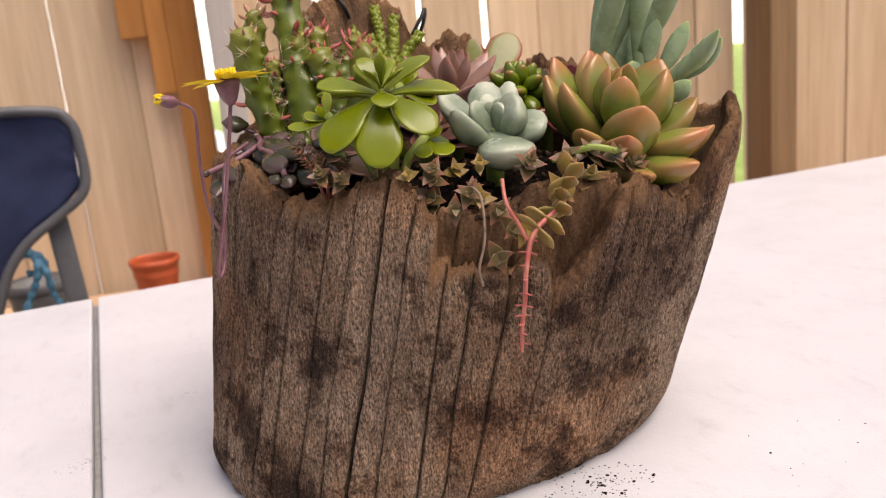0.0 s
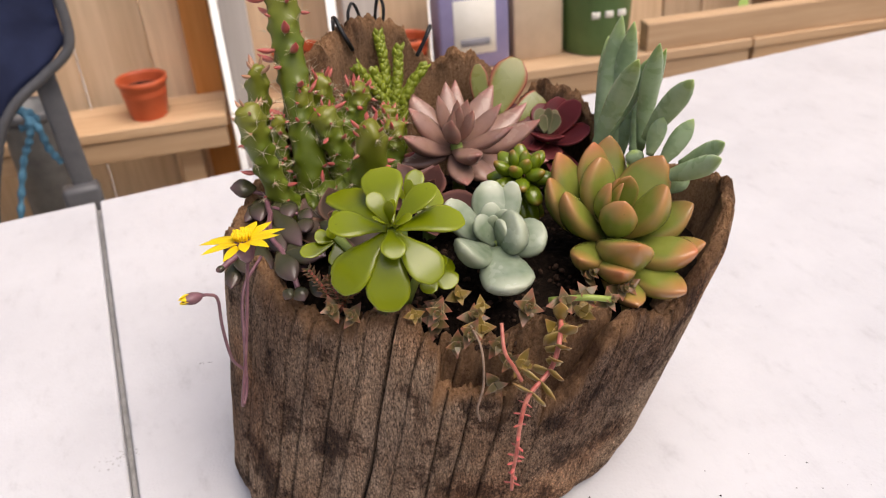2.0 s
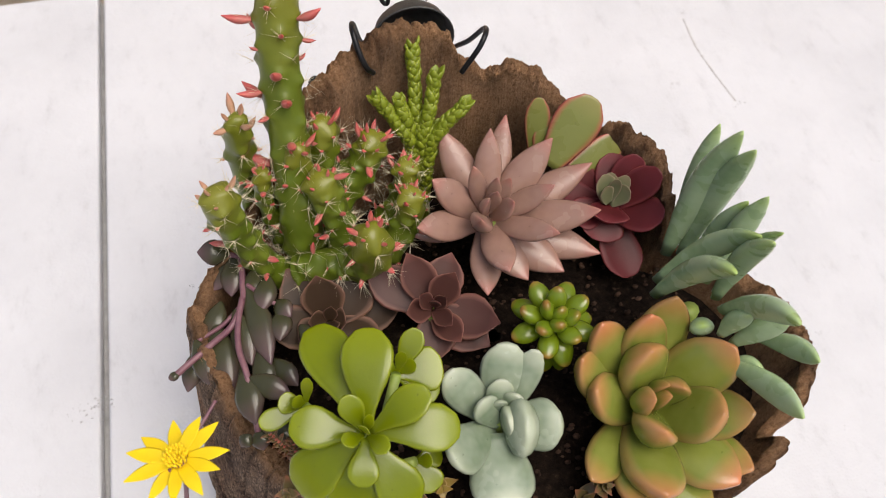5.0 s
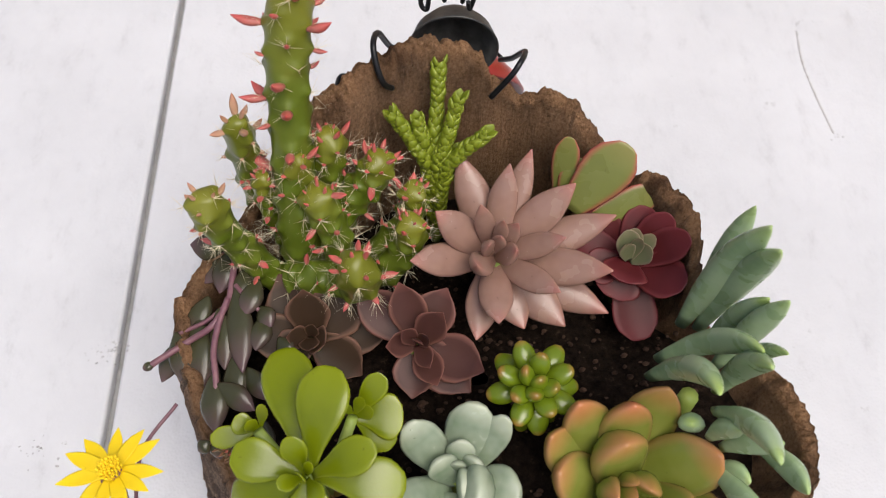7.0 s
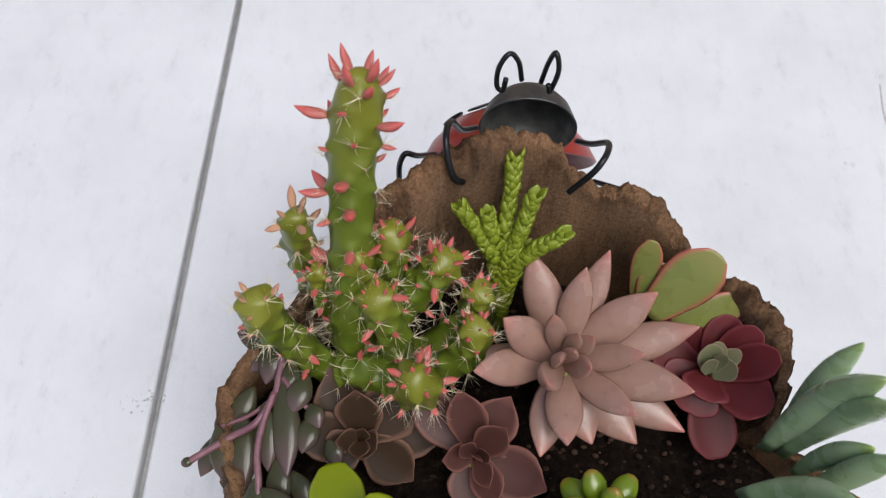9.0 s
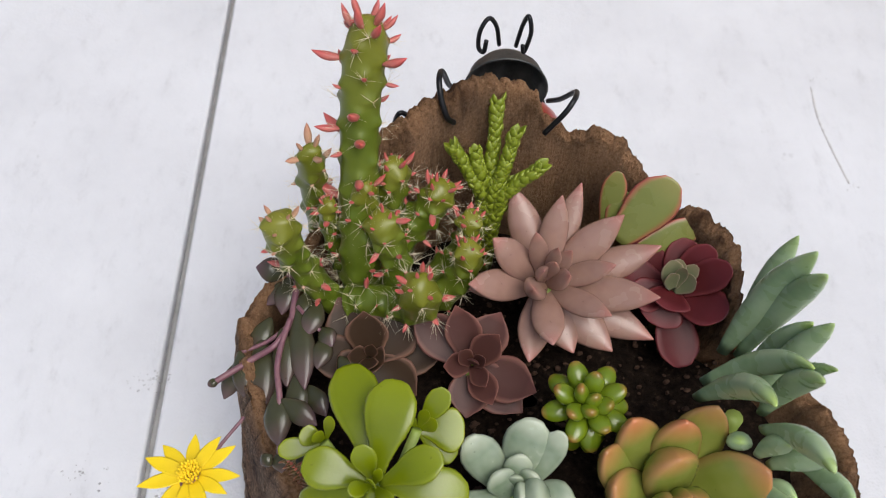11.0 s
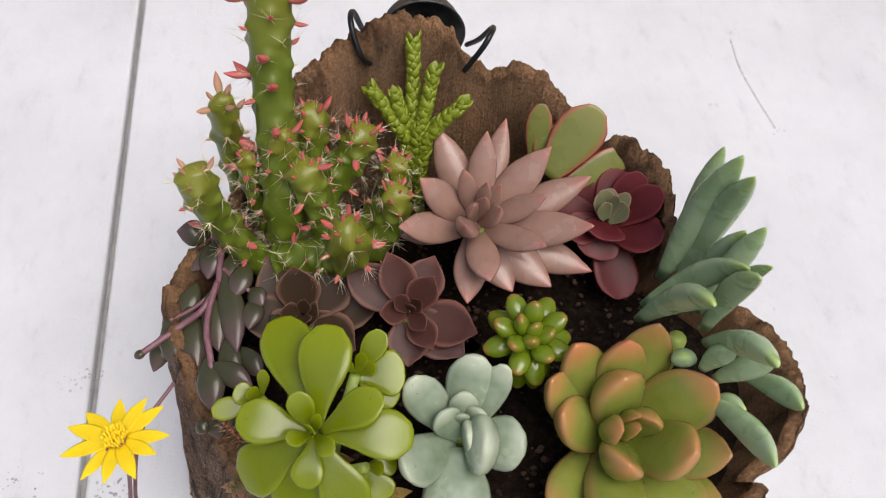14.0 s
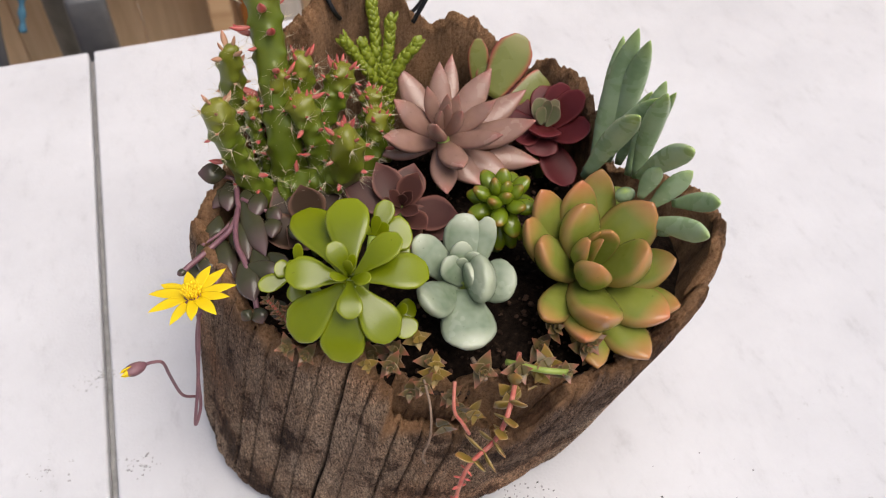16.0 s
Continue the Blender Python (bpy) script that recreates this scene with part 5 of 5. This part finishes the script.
for pts, mt, r in (([(0.203, 0.112, 0.893), (0.200, 0.103, 0.884), (0.203, 0.100, 0.876), (0.206, 0.098, 0.868)], "red_stem", 0.0009), ([(0.190, 0.118, 0.892), (0.189, 0.104, 0.888), (0.187, 0.099, 0.872), (0.183, 0.098, 0.860), (0.184, 0.098, 0.852)], "dry", 0.0006), ([(0.228, 0.112, 0.898), (0.240, 0.100, 0.903), (0.252, 0.097, 0.900)], "green_stem", 0.0015), ([(0.214, 0.120, 0.896), (0.216, 0.106, 0.897)], "dry", 0.0011)):
    bm = bmesh.new()
    tube(bm, spline([Vector(p) - TO for p in pts], 6), r, 7)
    part("stem", bm, M[mt], trail)

# ---- small toothed sprig beside the beads ----
tooth = empty("toothed_sprig", Matrix.Translation((0.136, 0.164, 0.895)), "small olive sprig with red-tipped toothed leaves", "succulent")
rr = random.Random(44)
tooth_leaf = None
for pts in ([(0.002, 0.002, -0.008), (-0.002, 0.002, 0.006), (-0.0075, 0.006, 0.017)], [(0.003, 0, -0.008), (0.002, -0.004, 0.006), (0.001, 0.003, 0.011)], [(0.004, 0.001, -0.008), (0.008, -0.004, 0.004), (0.011, -0.007, 0.009)]):
    pth = spline(pts, 7)
    bm = bmesh.new()
    tube(bm, pth, 0.0008, 7)
    part("shoot", bm, M["red_stem"], tooth)
    for k in range(3, len(pth)):
        t = (pth[k] - pth[k - 1]).normalized()
        sd = t.orthogonal().normalized()
        for q in range(4):
            a = q * math.pi / 2 + k * 0.785 + rr.uniform(-0.15, 0.15)
            d = math.cos(a) * sd + math.sin(a) * t.cross(sd)
            m = frame_to(pth[k], pth[k] + d + t * 0.45, t)
            if tooth_leaf is None:
                tooth_leaf = part("leaf", leaf_bm(0.0042, 0.0018, 0.0010, "spike", 0.3, 0.2, 6, 8), P_PAGODA, tooth, matrix=m)
            else:
                ob = new("leaf", tooth_leaf.data)
                ob.matrix_basis, ob.parent = m, tooth

# ---- bark chip lodged inside the rim ----
bm = box_bm(-0.011, 0.011, -0.003, 0.003, -0.010, 0.005, 0.0014, 2)
bmesh.ops.subdivide_edges(bm, edges=bm.edges[:], cuts=3, use_grid_fill=True)
for v in bm.verts:
    v.co += Vector((noise.noise(v.co * 260), noise.noise(v.co * 260 + Vector((7, 0, 0))), noise.noise(v.co * 260 + Vector((0, 9, 0))))) * 0.0016
fr = bm.verts.layers.float.new("fray")
for v in bm.verts:
    v[fr] = 0.9
tagged(part("bark_chip", bm, M["bark"], matrix=Matrix.Translation((0.297, 0.1155, 0.877)) @ Euler((radians(-8), radians(-32), radians(24))).to_matrix().to_4x4()), "rough brown chip of bark lodged inside the log rim", "bark chip")

# ---- metal ladybird hooked over the back of the log ----
bug = empty("ladybird_ornament", Matrix.Translation((0.225, 0.345, 0.950)), "painted metal ladybird ornament hooked over the log rim", "ornament")
hm = Vector((0, 0, -1)).rotation_difference(Vector((-0.03, -1.0, -0.02)).normalized()).to_matrix().to_4x4()
bm = bmesh.new()
prof = [(0.0, 0.021), (0.008, 0.0195), (0.0145, 0.0155), (0.0195, 0.009), (0.0222, 0.001), (0.0226, 0.0), (0.0215, 0.0), (0.0185, 0.0085), (0.0135, 0.0145), (0.0, 0.0195)]
lathe(bm, prof, 36)
bmesh.ops.transform(bm, matrix=Matrix.Translation((0, 0, -0.004)) @ hm @ Matrix.Diagonal((0.93, 0.93, 0.93, 1)), verts=bm.verts[:])
part("head", bm, M["worn_metal"], bug, "black domed metal head")
bm = bmesh.new()
lathe(bm, [(0.0, 0.028), (0.015, 0.026), (0.029, 0.020), (0.040, 0.009), (0.045, 0.0), (0.044, -0.001), (0.038, 0.008), (0.028, 0.018), (0.0, 0.026)], 40)
wing = Matrix.Translation((-0.004, 0.030, -0.072)) @ Matrix.Rotation(radians(-62), 4, "X") @ Matrix.Diagonal((0.98, 1.2, 1, 1))
bmesh.ops.transform(bm, matrix=wing, verts=bm.verts[:])
part("wing_case", bm, M["red_metal"], bug, "red domed metal wing case with black spots")
for x, y, r in ((0.022, 0.02, 0.008), (-0.022, 0.02, 0.008), (0.016, -0.012, 0.007), (-0.016, -0.012, 0.007), (-0.030, 0.0, 0.006), (0.030, 0.0, 0.006)):
    z = 0.028 * math.sqrt(max(0.05, 1 - (x * x + y * y) / 0.045 ** 2)) + 0.0006
    bm = bmesh.new()
    bmesh.ops.create_circle(bm, cap_ends=True, segments=18, radius=r)
    nrm = Vector((x * 0.8, y * 0.8, 0.035)).normalized()
    bmesh.ops.transform(bm, matrix=wing @ Matrix.Translation((x, y, z)) @ Vector((0, 0, 1)).rotation_difference(nrm).to_matrix().to_4x4(), verts=bm.verts[:])
    bmesh.ops.solidify(bm, geom=bm.faces[:], thickness=0.0008)
    part("spot", bm, M["black_metal"], bug)
BO = Vector((0.225, 0.345, 0.950))
for pts, nm in (([(0.221, 0.355, 0.966), (0.219, 0.354, 0.978), (0.215, 0.352, 0.985), (0.211, 0.349, 0.980), (0.2105, 0.347, 0.972), (0.213, 0.346, 0.970), (0.214, 0.347, 0.976)], "feeler"), ([(0.229, 0.354, 0.966), (0.231, 0.353, 0.980), (0.233, 0.351, 0.987), (0.2345, 0.348, 0.980), (0.232, 0.346, 0.970), (0.231, 0.346, 0.974)], "feeler"),
                ([(0.203, 0.345, 0.946), (0.197, 0.331, 0.963), (0.193, 0.319, 0.984), (0.1915, 0.308, 0.990), (0.1925, 0.301, 0.985), (0.195, 0.2975, 0.978), (0.198, 0.300, 0.972)], "leg"), ([(0.247, 0.345, 0.938), (0.251, 0.335, 0.950), (0.2545, 0.325, 0.965), (0.254, 0.318, 0.971), (0.2515, 0.311, 0.974), (0.2475, 0.307, 0.970), (0.2395, 0.305, 0.959)], "leg"),
                ([(0.184, 0.356, 0.910), (0.178, 0.338, 0.934), (0.173, 0.334, 0.941), (0.170, 0.334, 0.932), (0.169, 0.336, 0.917)], "leg"), ([(0.262, 0.356, 0.890), (0.268, 0.344, 0.904), (0.274, 0.343, 0.901), (0.275, 0.345, 0.888)], "leg")):
    bm = bmesh.new()
    tube(bm, spline([Vector(p) - BO for p in pts], 8), 0.0013 if nm == "leg" else 0.0011, 9)
    part(nm, bm, M["black_metal"], bug)
